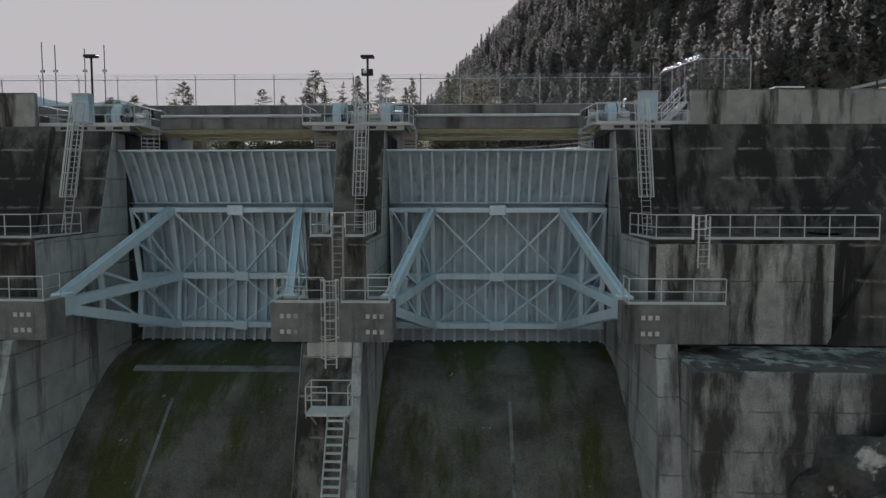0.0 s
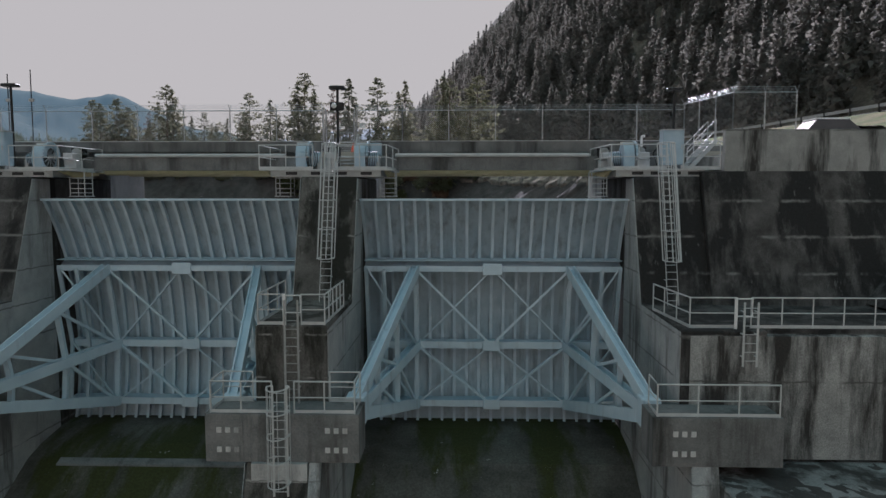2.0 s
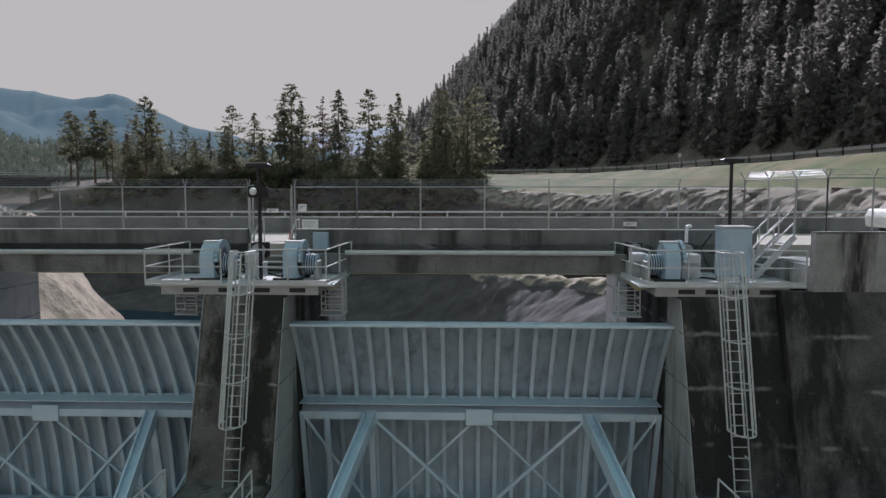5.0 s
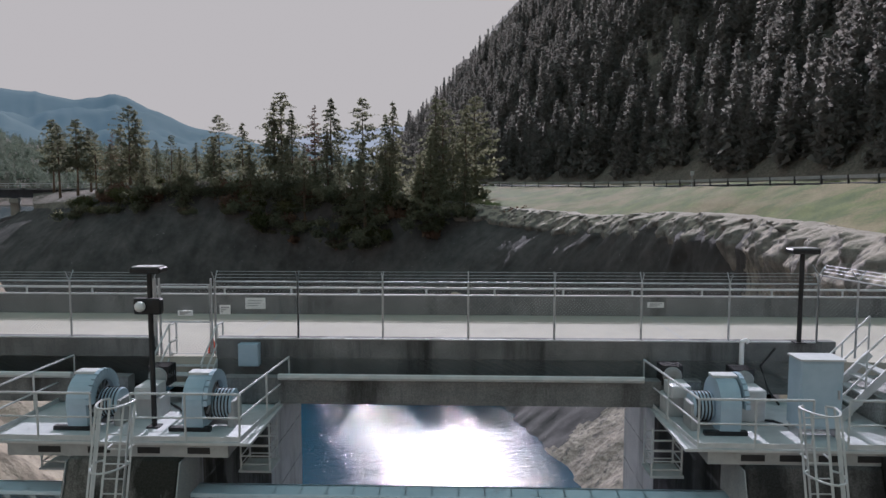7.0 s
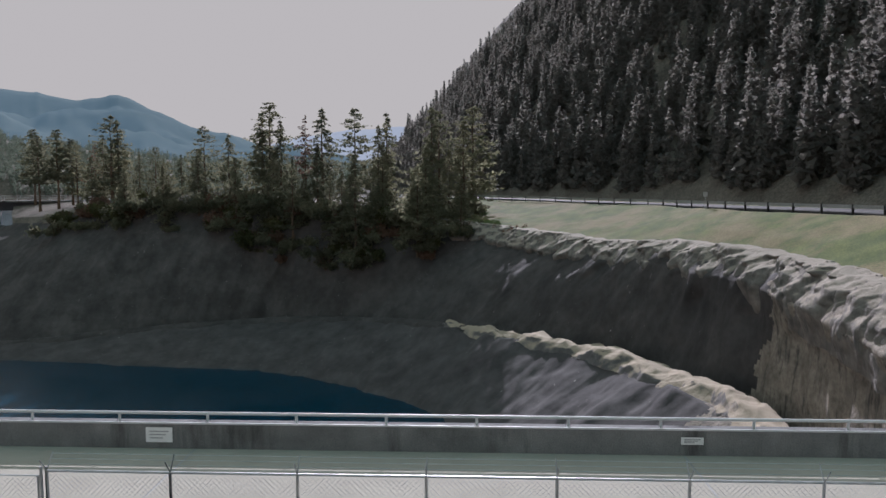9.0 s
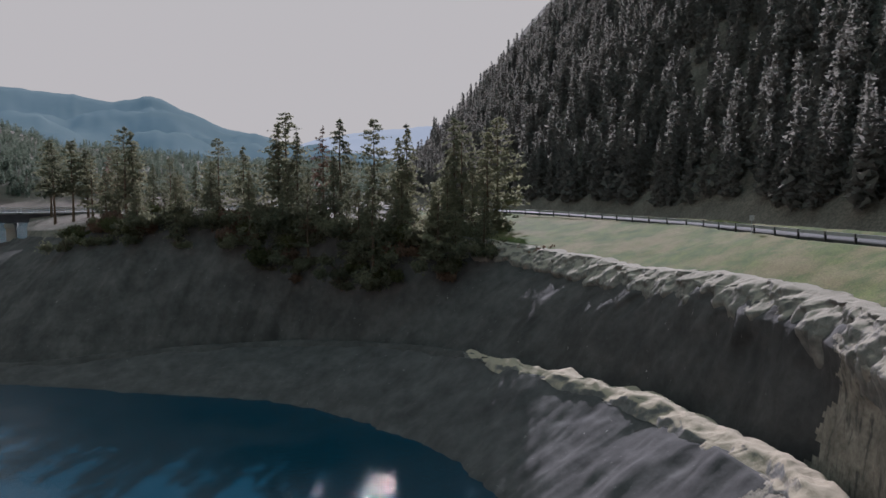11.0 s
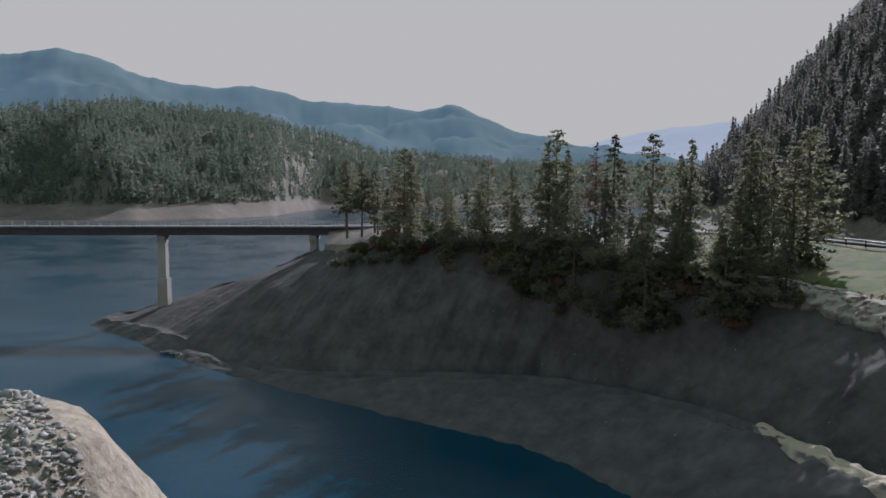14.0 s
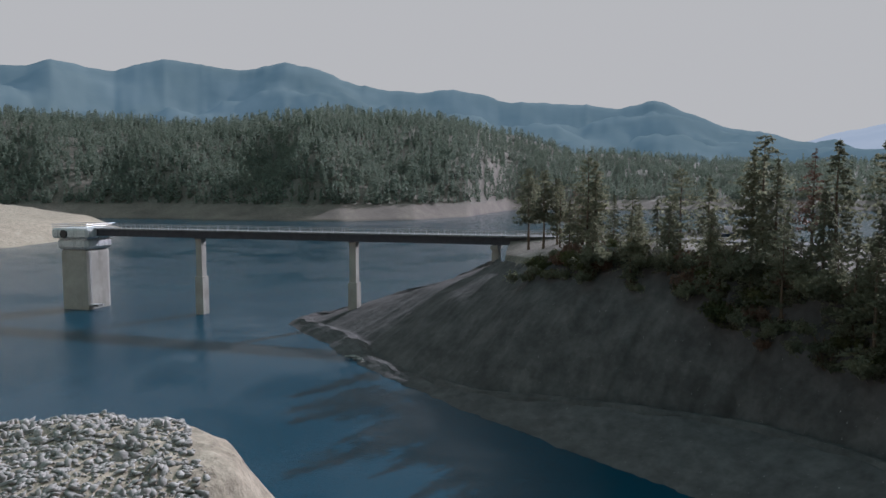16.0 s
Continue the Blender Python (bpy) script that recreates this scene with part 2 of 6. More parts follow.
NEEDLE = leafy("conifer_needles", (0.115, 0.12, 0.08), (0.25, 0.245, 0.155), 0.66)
# bluer and paler green: air haze is mixed into the leaf colour
NEEDLE_FAR = leafy("haze_tinted_far_needles", (0.11, 0.145, 0.125), (0.22, 0.25, 0.19), 0.45)
# leaf colour lifted to stand for haze and glare over the hill
NEEDLE_HILL = leafy("haze_paled_hillside_needles", (0.16, 0.155, 0.14), (0.3, 0.285, 0.25), 0.65)
SHRUB = leafy("shrub_leaves", (0.05, 0.06, 0.025), (0.12, 0.12, 0.05))
REDLEAF = leafy("bare_reddish_twigs", (0.12, 0.075, 0.055), (0.22, 0.14, 0.095))

def water_material():
    m, n, l, b = material("lake_water", 0.11, 0, 0.27)
    b.inputs["Base Color"].default_value = (0.004, 0.038, 0.066, 1)
    b.inputs["IOR"].default_value = 1.33
    f = noise_at(n, l, 1.5, 8, (1, 1.5, 1), 0.66)
    k = ramp(n, l, noise_at(n, l, 0.035, 3, (1, 1, 1)), [(0.42, (0.25,)), (0.6, (1,))])
    mu = n.new("ShaderNodeMath"); mu.operation = "MULTIPLY"
    l.new(f, mu.inputs[0]); l.new(k, mu.inputs[1])
    bump(n, l, b, mu.outputs[0], 0.5, 0.3)
    return m
WATER = water_material()

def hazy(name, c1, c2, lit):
    """Far range; emission puts the blue haze of the air into its colour."""
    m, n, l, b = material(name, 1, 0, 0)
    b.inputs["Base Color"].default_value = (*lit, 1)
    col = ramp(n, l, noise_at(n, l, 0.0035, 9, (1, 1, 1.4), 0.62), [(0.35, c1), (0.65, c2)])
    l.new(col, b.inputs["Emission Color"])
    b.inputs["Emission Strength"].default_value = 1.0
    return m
# first two colours are the glow that stands for haze
RANGE_A = hazy("far_range_haze_glow", (0.02, 0.033, 0.037), (0.034, 0.048, 0.05), (0.075, 0.085, 0.07))
RANGE_B = hazy("farthest_range_haze_glow", (0.135, 0.142, 0.128), (0.15, 0.154, 0.136), (0.03, 0.03, 0.03))
SHORE_EARTH = surface("brown_drawdown_shore", (0.1, 0.084, 0.072), (0.19, 0.16, 0.132), 0.03, 0.95, bumps=0.5, bump_scale=0.3, bump_dist=1.0, speck=0.15)

def chain_mesh():
    m, n, l, b = material("galvanised_chain_link", 0.5, 0.5)
    b.inputs["Base Color"].default_value = (0.42, 0.43, 0.44, 1)
    g = n.new("ShaderNodeNewGeometry")
    s_ = n.new("ShaderNodeSeparateXYZ"); l.new(g.outputs["Position"], s_.inputs[0])
    h_ = n.new("ShaderNodeMath"); h_.operation = "ADD"; l.new(s_.outputs[0], h_.inputs[0]); l.new(s_.outputs[1], h_.inputs[1])
    outs = []
    for op in ("ADD", "SUBTRACT"):
        a_ = n.new("ShaderNodeMath"); a_.operation = op; l.new(h_.outputs[0], a_.inputs[0]); l.new(s_.outputs[2], a_.inputs[1])
        k = n.new("ShaderNodeMath"); k.operation = "PINGPONG"; k.inputs[1].default_value = 0.05; l.new(a_.outputs[0], k.inputs[0])
        c_ = n.new("ShaderNodeMath"); c_.operation = "LESS_THAN"; c_.inputs[1].default_value = 0.003; l.new(k.outputs[0], c_.inputs[0])
        outs.append(c_.outputs[0])
    mx = n.new("ShaderNodeMath"); mx.operation = "MAXIMUM"; l.new(outs[0], mx.inputs[0]); l.new(outs[1], mx.inputs[1])
    l.new(mx.outputs[0], b.inputs["Alpha"])
    return m
CHAIN = chain_mesh()

# ---- mesh helpers ----
def mesh_of(name, bm, mat, smooth=False):
    me = bpy.data.meshes.new(name)
    bmesh.ops.recalc_face_normals(bm, faces=bm.faces)
    bm.to_mesh(me)
    bm.free()
    me.materials.append(mat)
    if smooth:
        for p in me.polygons:
            p.use_smooth = True
    return me

def part(name, bm, mat, parent, label="", smooth=False):
    ob = new(name, mesh_of(name, bm, mat, smooth))
    ob.parent = parent
    if label:
        tagged(ob, label)
    return ob

def thing(name, label, category, at=(0, 0, 0), group="", kind=""):
    ob = new(name)
    ob.location = at
    ob.empty_display_size = 0.3
    return tagged(ob, label, category, group, kind)

def solid(name, bm, mat, label, category, kind="structure", group="", smooth=False):
    return tagged(new(name, mesh_of(name, bm, mat, smooth)), label, category, group, kind)

def box(bm, x0, x1, y0, y1, z0, z1):
    r = bmesh.ops.create_cube(bm, size=1)
    bmesh.ops.scale(bm, verts=r["verts"], vec=(abs(x1 - x0), abs(y1 - y0), abs(z1 - z0)))
    bmesh.ops.translate(bm, verts=r["verts"], vec=((x0 + x1) / 2, (y0 + y1) / 2, (z0 + z1) / 2))
    return r["verts"]

def beam(bm, p, q, w, h, up=(0, 0, 1)):
    p, q = Vector(p), Vector(q)
    d = (q - p)
    L = d.length
    d.normalize()
    u = Vector(up)
    s = d.cross(u)
    if s.length < 1e-4:
        s = d.cross(Vector((1, 0, 0)))
    s.normalize()
    u = s.cross(d).normalized()
    vs = []
    for k in (0, L):
        for a_, b_ in ((-1, -1), (1, -1), (1, 1), (-1, 1)):
            vs.append(bm.verts.new(p + d * k + s * (a_ * w / 2) + u * (b_ * h / 2)))
    for f in ((3, 2, 1, 0), (4, 5, 6, 7), (0, 1, 5, 4), (1, 2, 6, 5), (2, 3, 7, 6), (3, 0, 4, 7)):
        bm.faces.new([vs[i] for i in f])

def tube(bm, pts, r, n=6, close=False):
    pts = [Vector(p) for p in pts]
    rings = []
    for i, p in enumerate(pts):
        a_ = pts[i - 1] if i or close else p
        b_ = pts[(i + 1) % len(pts)] if i < len(pts) - 1 or close else p
        d = (b_ - a_).normalized()
        u = Vector((0, 0, 1)) if abs(d.z) < 0.95 else Vector((0, 1, 0))
        s = d.cross(u).normalized()
        u = s.cross(d)
        rings.append([bm.verts.new(p + (s * math.cos(t) + u * math.sin(t)) * r) for t in [2 * math.pi * k / n for k in range(n)]])
    m = len(rings)
    for i in range(m if close else m - 1):
        A, B = rings[i], rings[(i + 1) % m]
        for k in range(n):
            bm.faces.new((A[k], A[(k + 1) % n], B[(k + 1) % n], B[k]))
    if not close:
        bm.faces.new(rings[0][::-1])
        bm.faces.new(rings[-1])

def prism_x(bm, x0, x1, prof):
    """A (y, z) outline drawn out along x."""
    A = [bm.verts.new((x0, y, z)) for y, z in prof]
    B = [bm.verts.new((x1, y, z)) for y, z in prof]
    n = len(prof)
    for i in range(n):
        bm.faces.new((A[i], A[(i + 1) % n], B[(i + 1) % n], B[i]))
    bm.faces.new(A[::-1])
    bm.faces.new(B)

def cyl(bm, c, r, h, axis="z", n=20, r2=None):
    m = Matrix.Translation(c) @ {"z": Matrix(), "x": Matrix.Rotation(math.pi / 2, 4, "Y"), "y": Matrix.Rotation(math.pi / 2, 4, "X")}[axis]
    return bmesh.ops.create_cone(bm, cap_ends=True, segments=n, radius1=r, radius2=r if r2 is None else r2, depth=h, matrix=m)["verts"]

def bevel(bm, w=0.03, seg=2):
    bmesh.ops.bevel(bm, geom=[e_ for e_ in bm.edges], offset=w, segments=seg, affect="EDGES", profile=0.6)

def B():
    return bmesh.new()

def raw_mesh(name, verts, faces, mat, smooth=False):
    me = bpy.data.meshes.new(name)
    verts = np.asarray(verts, np.float32)
    faces = np.asarray(faces, np.int32)
    k = faces.shape[1]
    me.vertices.add(len(verts)); me.vertices.foreach_set("co", verts.ravel())
    me.loops.add(faces.size); me.loops.foreach_set("vertex_index", faces.ravel())
    me.polygons.add(len(faces)); me.polygons.foreach_set("loop_start", np.arange(0, faces.size, k, dtype=np.int32))
    if smooth:
        me.polygons.foreach_set("use_smooth", np.ones(len(faces), bool))
    me.update(calc_edges=True)
    me.materials.append(mat)
    return me

def fbm(x, y, scale_, octs=4, seed=0):
    """Value noise over arrays."""
    out = np.zeros_like(x, float)
    amp, tot = 1.0, 0.0
    for o in range(octs):
        X, Y = x / scale_ + 17.3 * o + seed, y / scale_ + 9.1 * o - seed
        xi, yi = np.floor(X), np.floor(Y)
        fx, fy = X - xi, Y - yi
        fx, fy = fx * fx * (3 - 2 * fx), fy * fy * (3 - 2 * fy)
        hsh = lambda a_, b_: np.modf(np.abs(np.sin(a_ * 127.1 + b_ * 311.7) * 43758.5453))[0]
        v = (hsh(xi, yi) * (1 - fx) + hsh(xi + 1, yi) * fx) * (1 - fy) + (hsh(xi, yi + 1) * (1 - fx) + hsh(xi + 1, yi + 1) * fx) * fy
        out += amp * (v - 0.5) * 2
        tot += amp
        amp *= 0.5
        scale_ *= 0.5
    return out / tot

def loft(rows, nu, nv, rough=0.0, rscale=4.0, seed=0, flute=0.0, fscale=1.6):
    """A sheet through rows of stations; each station is a list of points across the slope."""
    R = np.array(rows, float)
    ns, nc = R.shape[:2]
    u = np.linspace(0, ns - 1, nu); v = np.linspace(0, nc - 1, nv)
    i = np.minimum(u.astype(int), ns - 2); t = u - i
    P0, P1, P2, P3 = R[np.maximum(i - 1, 0)], R[i], R[i + 1], R[np.minimum(i + 2, ns - 1)]
    t = t[:, None, None]
    C = 0.5 * (2 * P1 + (P2 - P0) * t + (2 * P0 - 5 * P1 + 4 * P2 - P3) * t ** 2 + (3 * P1 - P0 - 3 * P2 + P3) * t ** 3)
    j = np.minimum(v.astype(int), nc - 2); w = (v - j)[None, :, None]
    G = C[:, j] * (1 - w) + C[:, j + 1] * w
    if rough:
        n1 = fbm(G[..., 0] + 0.4 * G[..., 2], G[..., 1] + 0.9 * G[..., 2], rscale, 5, seed)
        n2 = fbm(G[..., 1] + 0.7 * G[..., 2] + 50, G[..., 0] - 0.6 * G[..., 2], rscale, 5, seed + 3)
        G[..., 2] += rough * n1
        G[..., 0] += rough * n2 * 0.7
        G[..., 1] += rough * n1 * 0.7
    if flute:
        S = np.cumsum(np.r_[0, np.linalg.norm(np.diff(G[:, nv // 2], axis=0), axis=1)])
        tang = np.gradient(G[:, nv // 2], axis=0)
        side = np.stack([-tang[:, 1], tang[:, 0], 0 * tang[:, 0]], 1)
        side /= np.linalg.norm(side, axis=1, keepdims=True)
        g = fbm(S[:, None] + 0 * v[None], v[None] * 1.4 + 0.15 * S[:, None], fscale, 4, seed + 8)
        edge = np.clip(np.minimum(v, nc - 1 - v), 0, 1)[None]
        G += side[:, None] * (flute * g * edge)[..., None]
    q = (np.arange(nu - 1)[:, None] * nv + np.arange(nv - 1)[None]).ravel()
    F = np.stack([q, q + 1, q + nv + 1, q + nv], 1)
    return G.reshape(-1, 3), F

# ---- land and water ----
WZ = -14.42
tagged(new("water", raw_mesh("water", [(-4500, 4, WZ), (400, 4, WZ), (400, 4800, WZ), (-4500, 4800, WZ)], [(0, 1, 2, 3)], WATER)), "calm blue-green reservoir water below the spillway", "water", kind="structure")

# right bank: toe, water's edge, foot of bench, bench, rim, per station
BANK = [
    # water x, y    bench x, y, z       rim x, y, z
    (7.5, 9.9, 17.0, 9.9, -6, 20.6, 9.9, 3.6),
    (7.7, 22, 17.8, 23, -6.1, 21.8, 24, 3.7),
    (8.3, 34, 19.2, 38, -6.2, 24.0, 38, 3.8),
    (5.5, 45, 16.8, 48, -6.6, 24.2, 48, 3.9),
    (1.9, 55, 12.2, 60, -6.9, 21.5, 59, 3.9),
    (-2.6, 63, 4.6, 70.5, -7.4, 16.5, 71, 3.2),
    (-9.2, 69.5, -2, 78.5, -8.0, 11.8, 81, 3.3),
    (-15, 73.6, -10, 85.5, -8.8, 4.2, 93, 3.8),
    (-23, 78.6, -20.5, 91.5, -9.8, -9, 98, 5),
    (-31, 80.8, -30.5, 94, -10.5, -24, 103, 6.5),
    (-40.5, 81.5, -42, 92.5, -11.2, -39, 107, 8),
    (-53, 83, -54, 91.5, -12.2, -52, 110, 8.4),
    (-66, 84.8, -67, 89, -13.3, -65, 112, 7.2),
    (-77, 87, -78, 90, -13.6, -76, 115, 4.8),
    (-95, 90.5, -95.5, 93, -13.4, -88, 122, 3.6),
    (-116, 97, -115, 101, -12.5, -104, 136, 1.5),
    (-140, 104.5, -138.5, 107, -13.2, -124, 139, -7),
    (-143, 119, -139, 124, -12.5, -118, 152, -3),
    (-136, 165, -130, 168, -11, -100, 180, 4),
    (-120, 260, -112, 262, -8, -80, 262, 8),
]
rows, BERM, RIM = [], [], []
for wx, wy, bx, by, bz, rx_, ry_, rz_ in BANK:
    w, b, r = Vector((wx, wy, WZ)), Vector((bx, by, bz)), Vector((rx_, ry_, rz_))
    out = Vector((r.x - w.x, r.y - w.y, 0)).normalized()
    k = min(1.0, max(0.55, (wx + 20) / 22))
    ditch = b + out * 4.2 * k - Vector((0, 0, 1.3 * k))
    mid = ditch.lerp(r, 0.55) + Vector((0, 0, 0.6))
    low = r - out * 1.3 - Vector((0, 0, 1.9))
    back = r + out * 4 - Vector((0, 0, 2.6))
    rows.append([w - out * 6 + Vector((0, 0, -4)), w, w.lerp(b, 0.55), b - out * 0.3, b, b + out * 2.4 * k - Vector((0, 0, 0.2)), ditch, mid, low, r - Vector((0, 0, 0.7)), back])
    BERM.append([b - out * 0.7 - Vector((0, 0, 0.6)), b + Vector((0, 0, 0.35 * k)), b + out * 1.0 * k + Vector((0, 0, 1.0 * k)), b + out * 2.6 * k + Vector((0, 0, 0.8 * k)), ditch - Vector((0, 0, 0.4))])
    RIM.append([low + out * 0.6 - Vector((0, 0, 2.2)), low + Vector((0, 0, 0.3)), r - out * 0.3 - Vector((0, 0, 0.25)), r + out * 0.9 + Vector((0, 0, 0.6)), r + out * 2.6 + Vector((0, 0, 0.65)), r + out * 4.0 - Vector((0, 0, 0.7))])
V, F = loft(BERM[:7], 420, 30, 0.75, 2.6, 2, 0.5, 2.0)
tagged(new("bench_berm", raw_mesh("bench_berm", V, F, ROCK_LIT_SOIL, True)), "lumpy tan earth berm along the rock bench", "earth berm", kind="structure")
V, F = loft(BERM[6:14], 420, 20, 0.2, 3.0, 2, 0.2, 2.0)
tagged(new("bench_edge", raw_mesh("bench_edge", V, F, ROCK, True)), "grey rock edge of the bench above the lower wall", "rock edge", kind="structure")
V, F = loft(RIM[:9], 800, 48, 0.32, 2.4, 6, 1.1, 1.3)
tagged(new("bank_rim", raw_mesh("bank_rim", V, F, RIM_SOIL, True)), "eroded pale lumpy rim of the cut bank", "rock rim", kind="structure")
V, F = loft(rows, 760, 150, 0.5, 5.0, 1, 0.8, 2.6)
me = raw_mesh("bank_right", V, F, ROCK, True)
me.materials.append(WALL_ROCK)
me.materials.append(FLUTED)
row, col = np.arange(len(F)) // 149, np.arange(len(F)) % 149
near_end = row < 98 + 14 * fbm(col * 1.0, row * 0.2, 9, 3, 3)
me.polygons.foreach_set("material_index", np.where(near_end, 2, np.where(col < 60, 1, 0)).astype(np.int32))
tagged(new("bank_right", me), "grey cut rock bank with a narrow bench above the water", "rock bank", kind="structure")

# grass shelf between the rim and the road, and the ground under the trees
SHELF = [
    # rim           road near edge
    (20.8, 9.9, 3.8, 39, 10, 7.4), (22.0, 24, 3.9, 37, 25, 7.4), (24.2, 38, 4.2, 35, 40, 7.4), (24.4, 48, 4.3, 33.5, 52, 7.4), (21.8, 59, 4.3, 30, 68, 7.4), (16.8, 71, 3.7, 26.5, 87, 7.4),
    (12, 81, 3.8, 17.5, 106, 7.5), (4.4, 93, 4.3, 5, 123, 7.8), (-9, 98, 5.5, -14, 132, 8), (-24, 103, 7, -30, 137, 8), (-39, 107, 8.5, -45, 140, 7.8),
    (-52, 110, 8.9, -60, 141, 7.6), (-65, 112, 7.7, -74, 140, 7.4), (-76, 115, 5.3, -86, 139, 7.2), (-88, 122, 4.1, -96, 135, 7.0),
]
rows = []
for a0, a1, a2, b0, b1, b2 in SHELF:
    p, q = Vector((a0, a1, a2)), Vector((b0, b1, b2))
    out = Vector((q.x - p.x, q.y - p.y, 0)).normalized()
    rows.append([p - out * 0.6 - Vector((0, 0, 1.6)), p + out * 2.4 - Vector((0, 0, 0.1)), p.lerp(q, 0.45) - Vector((0, 0, 0.2)), q - out * 0.8, q, q + out * 7.5, q + out * 9 + Vector((0, 0, 0.5))])
ROADLINE = [Vector((b0, b1, b2)) for _, _, _, b0, b1, b2 in SHELF]
V, F = loft(rows[:9], 160, 60, 0.22, 5, 4)
tagged(new("grass_shelf", raw_mesh("grass_shelf", V, F, GRASS, True)), "sloping green grass shelf between road and rock rim", "grass", kind="structure")
V, F = loft(rows[8:], 120, 50, 0.5, 6, 4)
tagged(new("knoll_ground", raw_mesh("knoll_ground", V, F, FORESTFLOOR, True)), "dark forest floor of the wooded knoll", "ground", kind="structure")

# road on the shelf
rr = []
for i, p in enumerate(ROADLINE):
    d = (ROADLINE[min(i + 1, len(ROADLINE) - 1)] - ROADLINE[max(i - 1, 0)])
    s = Vector((d.y, -d.x, 0)).normalized()
    if s.dot(Vector((1, 1, 0))) < 0:
        s = -s
    rr.append([p + s * 0.3 + Vector((0, 0, -0.5)), p + s * 0.3 + Vector((0, 0, 0.22)), p + s * 7.2 + Vector((0, 0, 0.3)), p + s * 7.2 + Vector((0, 0, -0.5))])
V, F = loft(rr, 120, 13)
tagged(new("road", raw_mesh("road", V, F, ASPHALT)), "two-lane asphalt road along the hillside", "road", kind="structure")

# hillside right of the road
FOOT_Y = [-60, 40, 90, 112, 135, 165, 190, 230, 300, 420]
FOOT_X = [56, 47, 37, 31, 22, 7, -4, -19, -41, -75]
def hill_height(x, y):
    u = (x - np.interp(y, FOOT_Y, FOOT_X)) * 0.86
    h = 7.4 + np.where(u > 0, 1.27 * u, 0.3 * u)
    h = np.where(u > 110, 7.4 + 1.27 * 110 + (u - 110) * 0.5, h)
    return h + fbm(x, y, 30, 4, 2) * np.clip(u * 0.12, 0, 7) + fbm(x, y, 7, 3, 5) * np.clip(u * 0.1, 0, 1.6)
gx, gy = np.meshgrid(np.linspace(-70, 260, 150), np.linspace(-40, 400, 170), indexing="ij")
gx2 = np.interp(gy, FOOT_Y, FOOT_X) - 12 + (gx + 70) / 330 * 260
V = np.stack([gx2, gy, hill_height(gx2, gy)], -1).reshape(-1, 3)
nv_ = 170
q = (np.arange(149)[:, None] * nv_ + np.arange(169)[None]).ravel()
F = np.stack([q, q + 1, q + nv_ + 1, q + nv_], 1)
tagged(new("hillside", raw_mesh("hillside", V, F, FORESTFLOOR, True)), "steep dark wooded mountainside above the road", "hillside", kind="structure")

# left bank: embankment of earth and riprap
LBANK = [
    # toe at water   crest
    (-13, 9.9, -30, 10.2, 1.5), (-12, 14, -31.5, 14, 2.4), (-14.5, 23, -32, 22, 2.6), (-22.5, 33, -33.5, 28.5, 2.4), (-31, 41, -35.5, 31.0, 2.7),
    (-40, 46, -38.5, 31.2, 3.0), (-51, 46, -44, 28.8, 3.2), (-66, 37, -50, 23, 3.0), (-90, 29, -74, 14, 2.8), (-200, 22, -185, 5, 3), (-340, 20, -330, 2, 3),
]
rows = []
for wx, wy, cx, cy, cz in LBANK:
    heart = Vector((-46, 15, 2.4)) if cx > -60 else Vector((cx - 6, 2, 0.6))
    w, c = Vector((wx, wy, WZ)), Vector((cx, cy, cz))
    out = Vector((c.x - w.x, c.y - w.y, 0)).normalized()
    rows.append([w - out * 5 - Vector((0, 0, 4)), w, w.lerp(c, 0.5), c - out * 1.2 - Vector((0, 0, 0.7)), c, c.lerp(heart, 0.35) + Vector((0, 0, 0.7)), c.lerp(heart, 0.98) + Vector((0, 0, 0.6))])
V, F = loft(rows, 240, 70, 0.6, 3.2, 7, 0.5, 2.2)
tagged(new("bank_left", raw_mesh("bank_left", V, F, EARTH, True)), "tan bare earth embankment beside the approach channel", "earth bank", kind="structure")

# far shore and wooded hills across the lake, by bearing to the left of +y
CX, CY = 1.0, 12.0
AZ = [-30, 0, 8, 14, 21, 30, 34, 37, 38.7, 42, 46.5, 52.6, 57, 60.1, 63.5, 66, 74, 80, 90, 110]
SHORE = [1500, 1400, 1300, 1250, 1200, 1150, 1120, 1110, 1090, 830, 745, 715, 735, 770, 800, 850, 900, 950, 950, 950]
RIDGE_PX = [60, 60, 58, 57, 58, 66, 75, 92, 104, 122, 135, 139, 133, 128, 124, 124, 140, 155, 160, 160]   # height over the level line at 1218 away
SPURS = ((55.3, 34, 1.5, 4.0), (43.0, 30, 3.2, 5.0), (66.5, 26, 2.0, 5.0), (73.5, 24, 1.5, 4.0), (36.0, 20, 1.5, 3.0))   # bearing, height, fall away to either side
def spur(az):
    out = np.zeros_like(az)
    for a0, hh, left, right in SPURS:
        d = az - a0
        out = np.maximum(out, hh / 34 * np.exp(-(d / np.where(d > 0, left, right)) ** 2))
    return out - 0.35

